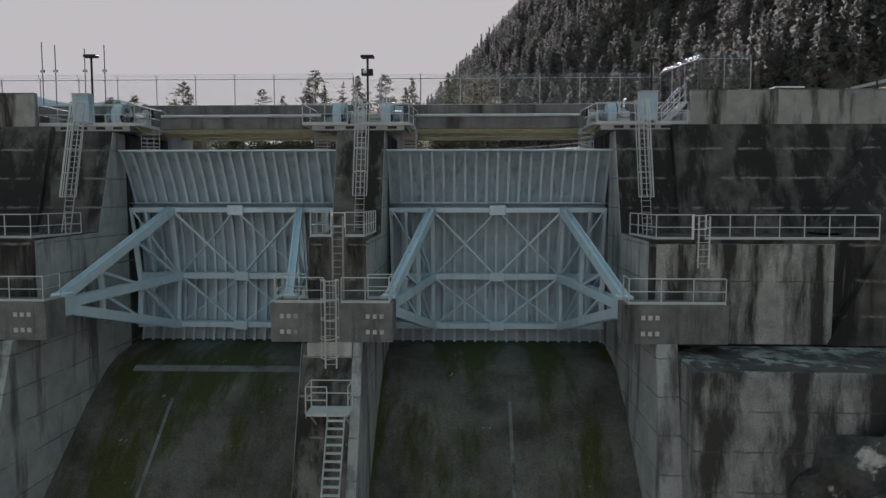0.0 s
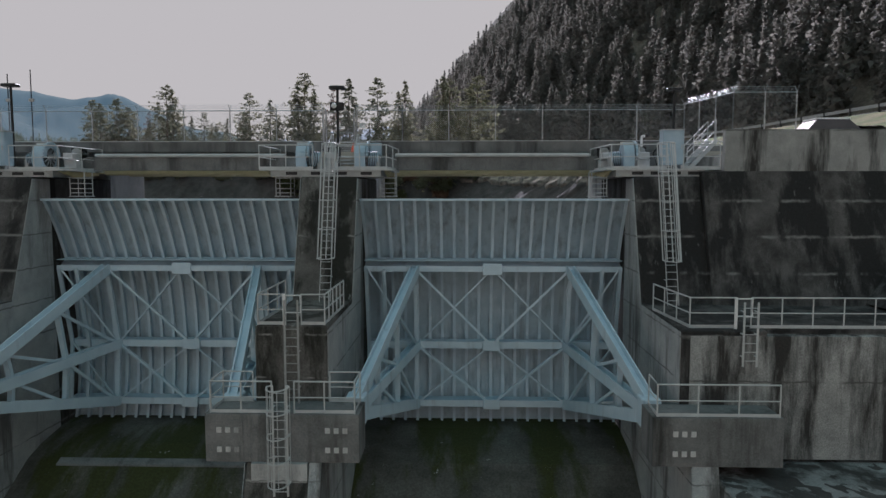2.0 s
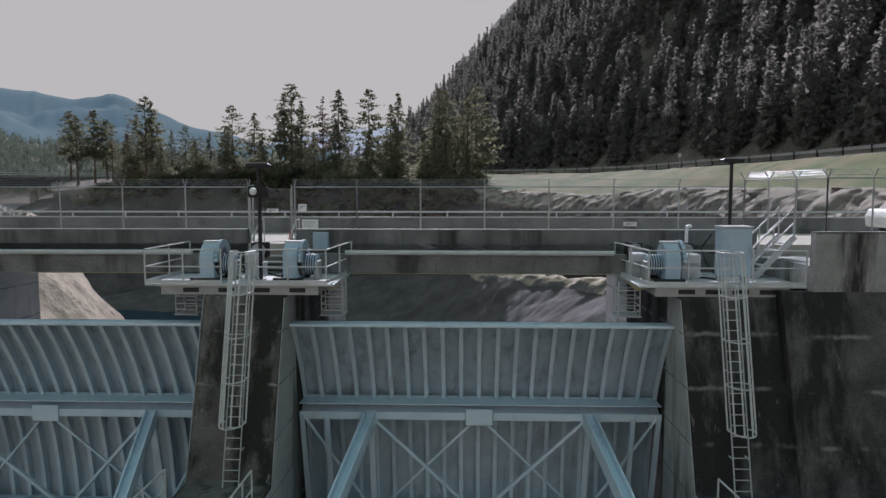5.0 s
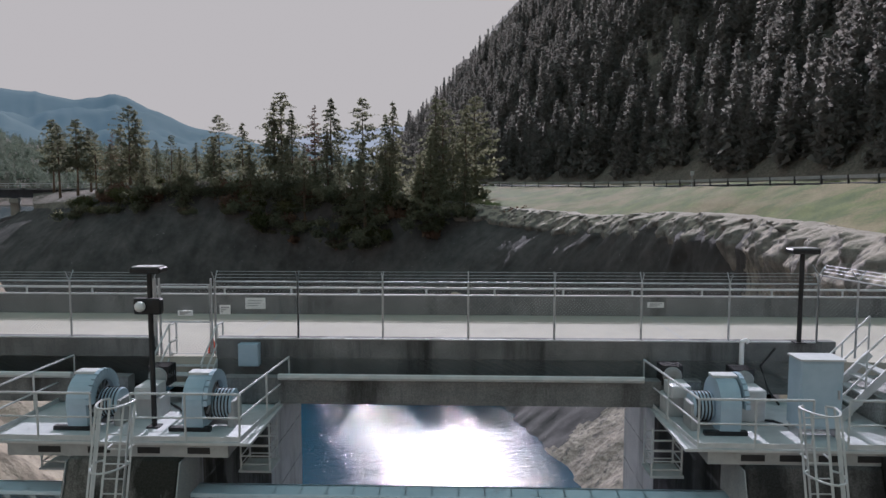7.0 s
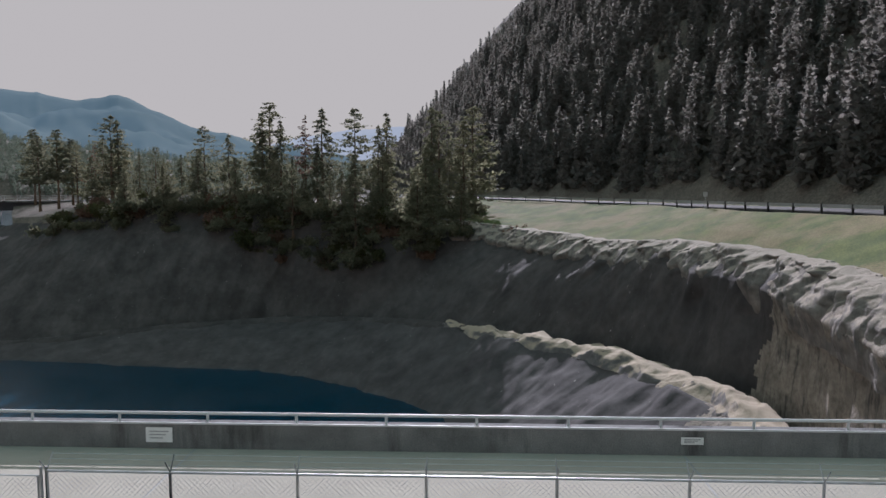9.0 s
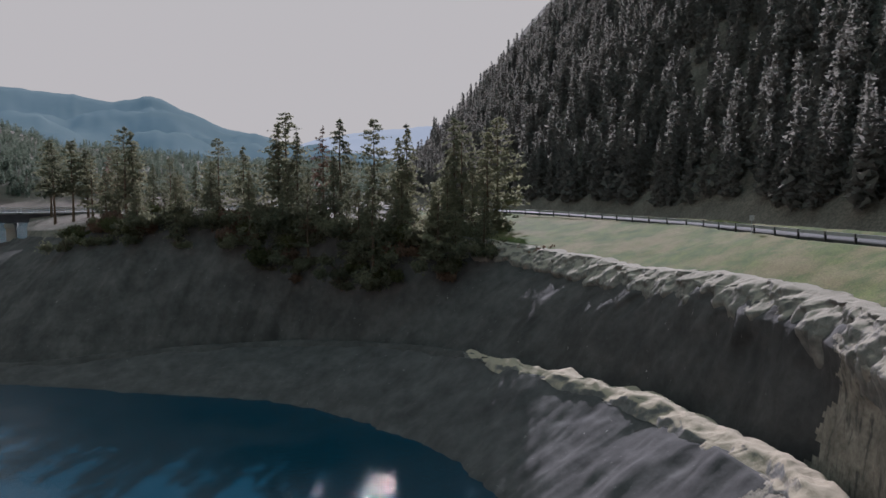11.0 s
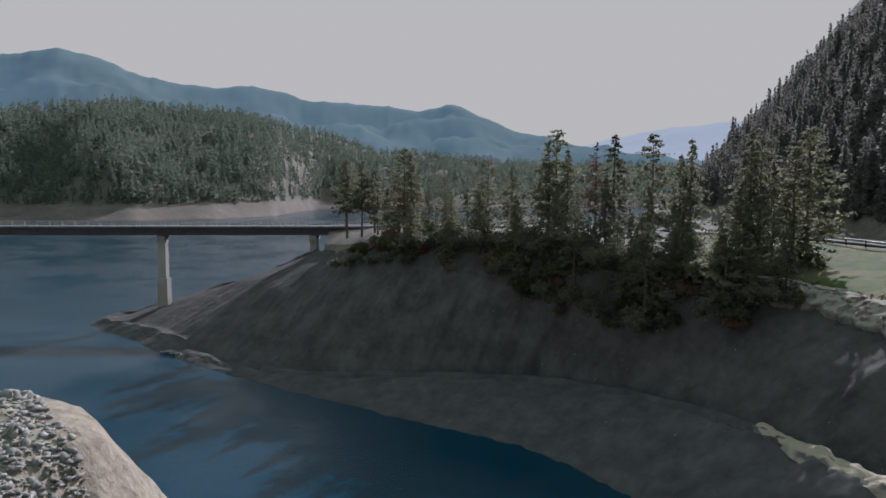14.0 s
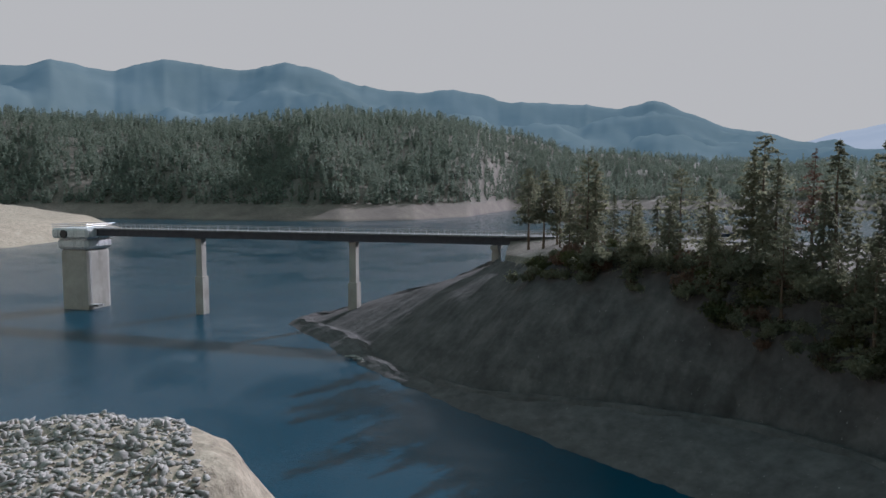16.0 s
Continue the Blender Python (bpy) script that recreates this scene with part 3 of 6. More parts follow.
def far_height(az, rad):
    s = np.interp(az, AZ, SHORE)
    rg = s + 480
    top = np.interp(az, AZ, RIDGE_PX) / 1218 * rg * np.cos(np.radians(az - 44)) + 6
    t = np.clip((rad - s) / (rg - s), 0, 3)
    bare = np.clip((rad - s) / 70, 0, 1) * 24
    wood = np.clip((rad - s - 60) / (rg - s - 60), 0, 1)
    h = WZ + bare + (top - WZ - 24) * wood ** 0.8
    h = np.where(t > 1, h - (t - 1) * 120, h)
    X, Y = CX - rad * np.sin(np.radians(az)), CY + rad * np.cos(np.radians(az))
    fall = np.clip((rad - s - 45) / 70, 0, 1) * np.clip((430 - rad + s) / 250, 0, 1)
    h = h + 38 * fall * spur(az)
    return X, Y, h + fbm(X, Y, 160, 4, 11) * np.clip((rad - s - 40) * 0.1, 0, 16) - np.where(rad < s, 8, 0)
az, rad = np.meshgrid(np.linspace(-20, 105, 420), np.linspace(0, 1, 90) ** 1.3, indexing="ij")
rad = np.interp(az, AZ, SHORE) - 20 + rad * 900
X, Y, Z = far_height(az, rad)
V = np.stack([X, Y, Z], -1).reshape(-1, 3)
q = (np.arange(419)[:, None] * 90 + np.arange(89)[None]).ravel()
F = np.stack([q, q + 90, q + 91, q + 1], 1)
me = raw_mesh("far_shore", V, F, SHORE_EARTH, True)
me.materials.append(FORESTFLOOR)
me.polygons.foreach_set("material_index", ((rad - np.interp(az, AZ, SHORE))[:-1, :-1].ravel() > 42 + 10 * fbm(X, Y, 40, 3, 4)[:-1, :-1].ravel()).astype(np.int32))
tagged(new("far_shore", me), "bare drawdown shore and hills across the lake", "shore", kind="structure")

# near point of land behind the intake tower
rows = []
for k in range(9):
    t = k / 8
    x, y = -422 - 120 * t, 60 + 150 * t
    rows.append([(x + 40 - 20 * t, y + 20, WZ - 3), (x + 22 - 10 * t, y + 12, WZ), (x - 25, y - 5, WZ + 12), (x - 90, y - 40, WZ + 20), (x - 220, y - 90, WZ + 30)])
V, F = loft(rows, 80, 40, 1.2, 20, 3)
tagged(new("near_point", raw_mesh("near_point", V, F, EARTH, True)), "tan bare beach point beyond the intake tower", "shore", kind="structure")

# blue ranges on the horizon, bearings to the left of +y and heights
def far_range(name, radius, az_, px_, mat, label, seed, wob, relief):
    NA, NR = 700, 26
    A_ = np.linspace(az_[0], az_[-1], NA)
    h = np.interp(A_, az_, px_) / 1218 * radius * np.cos(np.radians(A_ - 44))
    base = h
    h = h + wob * fbm(A_ * 30, A_ * 0, 40, 5, seed) * radius / 1218
    t = np.linspace(0.55, 1.04, NR)
    rise = np.interp(t, [0.55, 0.75, 0.9, 1.0, 1.04], [0.0, 0.38, 0.75, 1.0, 0.88])
    a_, tt = np.meshgrid(np.radians(A_), t, indexing="ij")
    X, Y = CX - radius * tt * np.sin(a_), CY + radius * tt * np.cos(a_)
    lumps = fbm(X, Y, radius * 0.13, 5, seed + 2) * np.clip((1.0 - tt) * 9, 0.05, 1)
    Z = 17 + base[:, None] * rise[None] + (h - base)[:, None] * rise[None] ** 6 + relief * lumps * radius / 1218
    Z[:, 0] = WZ - 5
    q_ = (np.arange(NA - 1)[:, None] * NR + np.arange(NR - 1)[None]).ravel()
    tagged(new(name, raw_mesh(name, np.stack([X, Y, Z], -1).reshape(-1, 3), np.stack([q_, q_ + 1, q_ + NR + 1, q_ + NR], 1), mat, True)), label, "mountains", kind="structure")
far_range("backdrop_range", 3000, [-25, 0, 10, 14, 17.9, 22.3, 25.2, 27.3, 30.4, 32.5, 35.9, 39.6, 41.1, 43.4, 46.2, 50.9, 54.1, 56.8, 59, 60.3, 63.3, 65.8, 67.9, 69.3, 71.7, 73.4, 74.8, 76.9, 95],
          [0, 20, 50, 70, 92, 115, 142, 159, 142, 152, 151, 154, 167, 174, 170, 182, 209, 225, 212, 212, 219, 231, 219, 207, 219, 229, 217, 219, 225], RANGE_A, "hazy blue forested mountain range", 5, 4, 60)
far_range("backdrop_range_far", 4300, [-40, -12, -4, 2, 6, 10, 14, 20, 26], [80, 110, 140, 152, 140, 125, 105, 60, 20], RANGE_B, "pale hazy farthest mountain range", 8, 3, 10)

# unseen valley below the dam and behind the view, added for bounced sunlight
gx, gy = np.meshgrid(np.linspace(-400, 400, 80), np.linspace(-420, -8, 60), indexing="ij")
h = -36 + np.clip(-gy - 110, 0, 400) * 0.5 + np.clip(np.abs(gx + 7) - 45, 0, 300) * 0.35 + 4 * fbm(gx, gy, 60, 4, 9)
h = np.minimum(h, np.where(np.abs(gx + 7) < 80, np.interp(-gy, [8, 30, 90, 500], [-30, -33, 0, 200]), np.interp(-gy, [8, 30, 90, 500], [-12, -8, 10, 200])))
V = np.stack([gx, gy, h], -1).reshape(-1, 3)
q = (np.arange(79)[:, None] * 60 + np.arange(59)[None]).ravel()
F = np.stack([q, q + 60, q + 61, q + 1], 1)
tagged(new("valley_ground", raw_mesh("valley_ground", V, F, EARTH, True)), "bare earth valley added unseen to bounce sunlight onto the dam", "ground", kind="structure")

# ---- spillway structure ----
ROCK_WET = surface("dark_wet_rock", (0.03, 0.027, 0.026), (0.09, 0.083, 0.08), 0.8, 0.7, stain=(0.4, 0.4, 0.39), stain_scale=0.7, stain_at=(0.6, 0.66), bumps=0.6, bump_scale=3, bump_dist=0.15, speck=0.2)
GX = [0.0, -14.7]                 # gate centres
GW = 12.2
PIERS = [7.35, -7.35, -22.05]     # right abutment pier, middle pier, left pier
TY, TZ, RAD = -9.8, -7.3, 12.2    # trunnion axis and skin radius

def pier_profile():
    return [(6, 0.98), (6, -16), (-16, -26), (-12.4, -16), (-9.55, -8.7), (-8.15, -8.55), (-8.15, -4.32), (-2.75, -4.3), (-0.95, 0.98)]

b = B(); prism_x(b, -8.6, -6.1, pier_profile())
bevel(b, 0.05, 1)
solid("pier_middle", b, CONC_MOSS, "dark stained concrete spillway pier between two gates", "pier")
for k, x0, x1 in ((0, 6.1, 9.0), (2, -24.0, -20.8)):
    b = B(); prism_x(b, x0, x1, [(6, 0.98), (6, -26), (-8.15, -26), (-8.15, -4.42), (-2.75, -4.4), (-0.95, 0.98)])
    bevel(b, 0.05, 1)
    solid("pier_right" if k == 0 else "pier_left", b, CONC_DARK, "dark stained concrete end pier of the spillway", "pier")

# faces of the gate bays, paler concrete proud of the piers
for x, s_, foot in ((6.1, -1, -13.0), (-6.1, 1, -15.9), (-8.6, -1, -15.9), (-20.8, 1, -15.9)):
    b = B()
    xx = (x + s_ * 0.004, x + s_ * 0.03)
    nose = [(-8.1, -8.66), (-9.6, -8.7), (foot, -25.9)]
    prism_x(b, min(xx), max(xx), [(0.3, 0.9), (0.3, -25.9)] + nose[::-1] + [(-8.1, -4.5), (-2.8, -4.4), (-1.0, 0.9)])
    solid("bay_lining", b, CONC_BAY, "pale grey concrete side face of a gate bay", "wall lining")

# trunnion blocks
for x0, x1 in ((4.8, 9.0), (-9.9, -4.8), (-24.0, -19.5)):
    b = B(); prism_x(b, x0, x1, [(-8.16, -7.0), (-9.62, -7.0), (-9.62, -8.62), (-8.16, -8.62)])
    t = solid("trunnion_block", b, CONC_MID, "stained concrete trunnion block jutting from a pier", "concrete block", group="trunnion blocks")
    for cx in ((x0 + 0.75, x1 - 0.75) if x0 == -9.9 else ((x0 + 1.0,) if x0 > 0 else (x1 - 1.0,))):
        p_ = B(); box(p_, cx - 0.5, cx + 0.5, -9.64, -9.615, -8.5, -7.2)
        pl = part("anchor_plate", p_, CONC_MID, t, "pale anchor recess cover")
        for i in range(3):
            for j in range(2):
                q_ = B(); box(q_, cx - 0.36 + i * 0.29, cx - 0.2 + i * 0.29, -9.67, -9.64, -7.62 - j * 0.66, -7.44 - j * 0.66)
                part("anchor_cap", q_, CONC_LIGHT, pl)

# nose of the middle pier below the block, with a pale patch
b = B(); prism_x(b, -6.45, -6.05, [(-8.2, -8.63), (-9.6, -8.64), (-12.45, -16), (-16.05, -26), (-8.2, -26)])
solid("pier_edge", b, CONC_BAY, "pale concrete edge strip of the pier nose", "pier")
b = B(); box(b, -8.35, -6.5, -9.78, -9.3, -9.25, -8.625)
solid("pier_band", b, CONC_LIGHT, "pale concrete band under the trunnion block", "pier")

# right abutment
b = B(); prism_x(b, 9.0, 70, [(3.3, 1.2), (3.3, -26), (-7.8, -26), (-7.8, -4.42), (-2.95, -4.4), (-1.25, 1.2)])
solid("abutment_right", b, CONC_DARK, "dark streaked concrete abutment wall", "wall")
b = B(); prism_x(b, 9.95, 70, [(2.95, 1.2), (-1.2, 1.2), (-1.2, 3.0), (-0.9, 3.0), (-0.9, 1.95), (2.95, 1.95)])
solid("abutment_parapet", b, CONC, "grey concrete parapet along the abutment top", "parapet")
b = B(); prism_x(b, 6.4, 13.9, [(-7.8, -4.6), (-8.19, -4.6), (-8.19, -8.9), (-7.8, -8.9)])
solid("abutment_panel", b, CONC, "streaked pale concrete face below the walkway", "wall")
b = B(); prism_x(b, 6.96, 40, [(-7.82, -9.0), (-11.8, -9.2), (-13.2, -26), (-7.82, -26)])
bevel(b, 0.06, 1)
solid("lower_wall_right", b, CONC_WET, "pale streaked concrete training wall with a flat ledge", "wall")
b = B(); prism_x(b, 6.1, 6.95, [(-8.16, -8.62), (-9.6, -8.62), (-13, -26), (-8.16, -26)])
solid("chute_wall_right", b, CONC_BAY, "pale concrete side wall of the chute", "wall")
b = B()
for prof, y0, y1 in (([(19.3, 1.1), (15.3, -4.3), (45, -4.3), (45, 1.1)], -4.3, -0.8), ([(16.2, -4.3), (13.7, -8.95), (45, -8.95), (45, -4.3)], -8.2, -4.0)):
    A_ = [b.verts.new((x, y0 if z < 1 else y0 + 2.9 if y0 > -5 else y0, z)) for x, z in prof]
    C_ = [b.verts.new((x, y1, z)) for x, z in prof]
    for k in range(4):
        b.faces.new((A_[k], A_[(k + 1) % 4], C_[(k + 1) % 4], C_[k]))
    b.faces.new(A_); b.faces.new(C_[::-1])
solid("wing_wall", b, CONC_DARK, "dark sloping wing wall against the abutment", "wall")
b = B()
NX, NY = 60, 18
grid = [[b.verts.new((7.1 + 8.9 * i / NX, -8.22 - 3.5 * j / NY + 0.12 * noise.noise((i * 0.4, j * 0.3, 1)), -9.05 - 0.14 * j / NY + 0.09 * max(0, noise.fractal((i * 0.3, j * 0.4, 0), 1, 2, 4)))) for j in range(NY + 1)] for i in range(NX + 1)]
for i in range(NX):
    for j in range(NY):
        b.faces.new((grid[i][j], grid[i + 1][j], grid[i + 1][j + 1], grid[i][j + 1]))
r_ = bmesh.ops.extrude_face_region(b, geom=b.faces[:])
bmesh.ops.translate(b, verts=[g_ for g_ in r_["geom"] if isinstance(g_, bmesh.types.BMVert)], vec=(0, 0, -0.16))
solid("ledge_crust", b, ROCK, "dark mossy crust on the flat wall ledge", "ledge")
b = B(); bmesh.ops.create_icosphere(b, subdivisions=5, radius=1)
for v_ in b.verts:
    k = 1 + 0.22 * noise.fractal(v_.co * 2.2, 1, 2, 5) + 0.06 * noise.noise(v_.co * 9)
    v_.co = Vector((v_.co.x * 6.5 * k + 17.3, v_.co.y * 3.2 * k - 12.6, v_.co.z * 8.2 * k - 17.4))
solid("rock_outcrop", b, ROCK_WET, "dark wet rock outcrop with pale patches", "rock", smooth=True)
b = B()
beam(b, (7.4, -10.9, -13.2), (10.6, -13.6, -16.6), 0.9, 0.35)
beam(b, (7.2, -10.7, -14.6), (7.2, -13.0, -17.5), 0.35, 2.6)
solid("lower_coping", b, CONC_DARK, "dark sloping concrete coping stub on the training wall", "wall")

# left abutment
b = B(); prism_x(b, -70, -24.0, [(3.3, 1.2), (3.3, -26), (-7.8, -26), (-7.8, -4.42), (-2.95, -4.4), (-1.25, 1.2)])
solid("abutment_left", b, CONC_DARK, "dark concrete abutment wall with pale lift lines", "wall")
b = B(); prism_x(b, -70, -24.9, [(2.95, 1.2), (-1.2, 1.2), (-1.2, 3.0), (-0.9, 3.0), (-0.9, 1.95), (2.95, 1.95)])
solid("abutment_parapet_left", b, CONC, "grey concrete parapet along the left abutment", "parapet")
b = B(); prism_x(b, -21.2, -20.79, [(-8.16, -8.62), (-9.9, -8.62), (-16, -26), (-8.16, -26)])
solid("chute_wall_left", b, CONC_BAY, "pale concrete side wall of the chute with form lines", "wall")
b = B(); prism_x(b, -40, -21.2, [(-8.16, -8.64), (-9.95, -8.64), (-16, -26), (-8.16, -26)])
solid("lower_wall_left", b, CONC_WET, "streaked concrete training wall below the left abutment", "wall")

# chutes
for cx in GX:
    prof = [(2.6, -10.9), (0.5, -10.94), (-1.2, -11.2), (-2.3, -11.55), (-4.5, -12.9), (-8.2, -16.0), (-14, -22.0), (-26, -36)]
    n = len(prof)
    b = B(); prism_x(b, cx - 6.1, cx + 6.1, prof + [(-26, -40), (2.6, -40)])
    c_ = solid("spillway_chute", b, CHUTE, "mossy dark concrete spillway chute with pale streaks", "chute", group="spillway chutes")
    p_ = B(); prism_x(p_, cx - 4.6, cx + 4.2, [(-2.26, -11.49), (-2.62, -11.66), (-2.62, -11.73), (-2.2, -11.56)])
    if cx:
        part("lift_line", p_, CONC_MID, c_, "pale horizontal joint line")
    else:
        p_.free()
    for sx in (-1.9, 0.35):
        p_ = B(); prism_x(p_, cx + sx, cx + sx + 0.16, [(-4.2, -12.68), (-4.5, -12.86), (-8.2, -15.96), (-14, -21.96), (-14, -22.1), (-8.2, -16.1), (-4.5, -13.0)])
        if (cx == 0) == (sx > 0):
            part("joint_ridge", p_, CONC_MID, c_, "raised pale joint down the chute")
        else:
            p_.free()

# deck, parapets, girders
b = B(); box(b, -70, 70, 2.9, 9.6, 1.55, 2.3)
solid("deck", b, DECK, "pale sunlit concrete roadway across the dam", "deck")
for x0, x1 in ((-70, -8.4), (-6.65, 9.95)):
    b = B(); box(b, x0, x1, 2.9, 3.2, 1.4, 2.84); bevel(b, 0.02, 1)
    solid("parapet_downstream", b, CONC_MID, "grey concrete parapet with dark streaks under a fence", "parapet")
b = B(); box(b, -70, 70, 9.5, 9.85, 1.4, 3.02); bevel(b, 0.02, 1)
solid("parapet_upstream", b, CONC_MID, "stained grey concrete parapet on the lake side", "parapet")
for cx in GX:
    b = B(); box(b, cx - 6.1, cx + 6.1, 1.85, 2.2, 1.35, 2.02)
    g_ = solid("service_girder", b, CONC_MID, "grey fascia girder spanning the gate bay", "girder", group="service girders")
    p_ = B(); tube(p_, [(cx - 4.65, 1.8, 2.07), (cx + 4.65, 1.8, 2.07)], 0.085, 8)
    part("pipe", p_, STEEL, g_, "pale blue pipe along the girder")
    # warm sunlight on the concrete beams is put into their cream colour
    for k in range(3):
        p_ = B(); box(p_, cx - 6.1, cx + 6.1, 2.9 + k * 2.6, 3.3 + k * 2.6, 1.2, 1.548)
        part("deck_beam", p_, YELLOW, g_, "deck beam coloured cream for the warm light under the deck")
for px, w in ((7.35, 2.5), (-7.35, 2.5), (-22.2, 2.8)):
    b = B(); box(b, px - w / 2, px + w / 2, 6.0, 10, -22, 1.54)
    solid("pier_upstream", b, CONC_LIGHT, "sunlit upstream end of a spillway pier", "pier")

# ---- radial gates ----
def skin_y(z, r=RAD):
    return TY + math.sqrt(r * r - (z - TZ) ** 2)

def radial_gate(cx):
    g = thing("radial_gate", "closed blue-grey painted steel radial spillway gate", "spillway gate", (cx, 0, -10.95), "radial gates")
    def add(nm, bm, label="", mat=GATE):
        bmesh.ops.translate(bm, verts=bm.verts, vec=(0, 0, 10.95))
        return part(nm, bm, mat, g, label)
    h = GW / 2 - 0.06
    zs = [0.0 - 10.95 * k / 26 for k in range(27)]
    b = B()
    prof = [(skin_y(z, RAD), z) for z in zs] + [(skin_y(z, RAD + 0.04), z) for z in zs[::-1]]
    prism_x(b, -h, h, prof)
    # plate colour is darker than the ribs so they stand out as if shaded
    add("skin_plate", b, "streaked blue-grey curved steel plate, colour darkened as shade between ribs", GATE_SKIN)
    nr = 20
    for i in range(nr + 1):
        x = -h + 0.04 + (2 * h - 0.08) * i / nr
        b = B()
        dep = 0.3
        for (xa, xb, r0, r1) in ((x - 0.012, x + 0.012, RAD - dep, RAD), (x - 0.07, x + 0.07, RAD - dep - 0.02, RAD - dep)):
            prism_x(b, xa, xb, [(skin_y(z, r1), z) for z in zs[::2]] + [(skin_y(z, r0), z) for z in zs[::-2]])
        add("rib", b)
    b = B(); box(b, -h - 0.03, h + 0.03, -0.52, 0.06, -0.1, 0.0); bevel(b, 0.012, 1)
    add("top_flange", b)
    for nm, z, d0, d1, hh in (("upper_girder", -3.15, 0.3, 1.15, 0.5), ("middle_girder", -7.12, 0.3, 0.95, 0.3), ("lower_girder", -9.92, 0.3, 1.0, 0.28)):
        y1, y0 = skin_y(z) - d0, skin_y(z) - d1
        face_top = z + hh / 2 + 0.02 if nm != "upper_girder" else z - 0.02
        for pn, ya, yb, za, zb_ in (("girder_flange", y0, y1, z + hh / 2 - 0.03, z + hh / 2), ("girder_flange", y0, y1, z - hh / 2, z - hh / 2 + 0.03), (nm, y0 - 0.04, y0, z - hh / 2 - 0.02, face_top)):
            b = B(); box(b, -h, h, ya, yb, za, zb_); add(pn, b)
        if nm == "upper_girder":
            b = B(); box(b, -h, h, y1 - 0.1, y1, z - hh / 2 + 0.031, z + hh / 2 - 0.031); add("girder_web", b)
            b = B(); prism_x(b, -h, h, [(y1 - 0.02, z + 0.3), (y0, z - hh / 2), (y0, z - hh / 2 - 0.04), (y1 + 0.02, z + 0.26)]); add("sloping_plate", b)
    fy = {z: skin_y(z) - o for z, o in ((-3.3, 1.17), (-7.12, 0.97), (-9.92, 1.02))}
    P = lambda x, z: (x, fy[z] - 0.06, z)
    zt, zm, zb = -3.3, -7.12, -9.92
    ax = 3.62
    for sx in (-1, 1):
        b = B(); beam(b, P(sx * ax, zt), P(sx * ax, zm), 0.2, 0.16); beam(b, P(sx * ax, zm), P(sx * ax, zb), 0.2, 0.16); add("truss_post", b)
        for x in (h - 0.1, 5.1):
            b = B(); beam(b, P(sx * x, zt), P(sx * x, zm), 0.16, 0.14); beam(b, P(sx * x, zm), P(sx * x, zb), 0.16, 0.14); add("end_post", b)
        for za, zb_ in ((zt, zm), (zm, zb)):
            b = B(); beam(b, P(sx * ax, za), P(0, zb_), 0.15, 0.1); add("brace", b)
            b = B(); beam(b, P(0, za), P(sx * ax, zb_), 0.09, 0.07); add("brace", b)
            b = B(); beam(b, P(sx * (h - 0.15), za), P(sx * ax, zb_), 0.1, 0.08); add("brace", b)
    for z, w in ((zt, 0.45), (zm, 0.42), (zb, 0.4)):
        b = B(); x_, y_, z_ = P(0, z); box(b, -w, w, y_ - 0.11, y_ - 0.05, z_ - w * 0.62, z_ + w * 0.62)
        bevel(b, 0.02, 1); add("gusset", b)
    # arms
    for sx in (-1, 1):
        T = Vector((sx * 5.15, -7.95, -7.35))
        arm = B(); box(arm, sx * 5.15 - 0.34, sx * 5.15 + 0.34, -8.14, -7.4, -7.9, -6.85); bevel(arm, 0.04, 1)
        hub = add("trunnion_hub", arm)
        A = {z: Vector(P(sx * ax, z)) for z in (zt, zm, zb)}
        for z in A:
            b = B()
            for o in (-0.16, 0.16):
                beam(b, T + Vector((0, 0, (z - TZ) * 0.07)) + Vector((o, 0, 0)), A[z] + Vector((o, 0, 0)), 0.05, 0.46)
            beam(b, T + Vector((0, 0, (z - TZ) * 0.07)), A[z], 0.32, 0.06)
            add("arm", b, "tapering gate arm")
        for f in (0.3, 0.62):
            a_, m_, l_ = (T.lerp(A[z], f) for z in (zt, zm, zb))
            b = B(); beam(b, a_, m_, 0.2, 0.2); beam(b, m_, l_, 0.2, 0.2); add("arm_post", b)
        pts = [(T.lerp(A[zt], 0.62), T.lerp(A[zm], 0.99)), (T.lerp(A[zm], 0.62), T.lerp(A[zt], 0.3)), (T.lerp(A[zm], 0.62), T.lerp(A[zb], 0.99)), (T.lerp(A[zb], 0.62), T.lerp(A[zm], 0.3))]
        for p, q in pts:
            b = B(); beam(b, p, q, 0.12, 0.12); add("arm_brace", b)
    return g
for cx in GX:
    radial_gate(cx)

# ---- trees ----
rng = np.random.default_rng(5)

def tufts(P, size, rng, tris=2, flat=0.5):
    """Small leaf triangles round the points P."""
    n = len(P)
    P = np.repeat(P, tris, 0); size = np.repeat(np.broadcast_to(size, n), tris)
    c = P + rng.normal(0, 0.35, P.shape) * size[:, None]
    d = rng.normal(0, 1, (len(c), 3)); d[:, 2] *= flat; d /= np.linalg.norm(d, axis=1, keepdims=True)
    e_ = rng.normal(0, 1, (len(c), 3)); e_ -= d * (e_ * d).sum(1, keepdims=True); e_ /= np.linalg.norm(e_, axis=1, keepdims=True)
    s = size[:, None]
    V = np.stack([c + d * s, c - d * s * 0.6 + e_ * s * 0.55, c - d * s * 0.6 - e_ * s * 0.55], 1).reshape(-1, 3)
    return V, np.arange(len(V)).reshape(-1, 3)

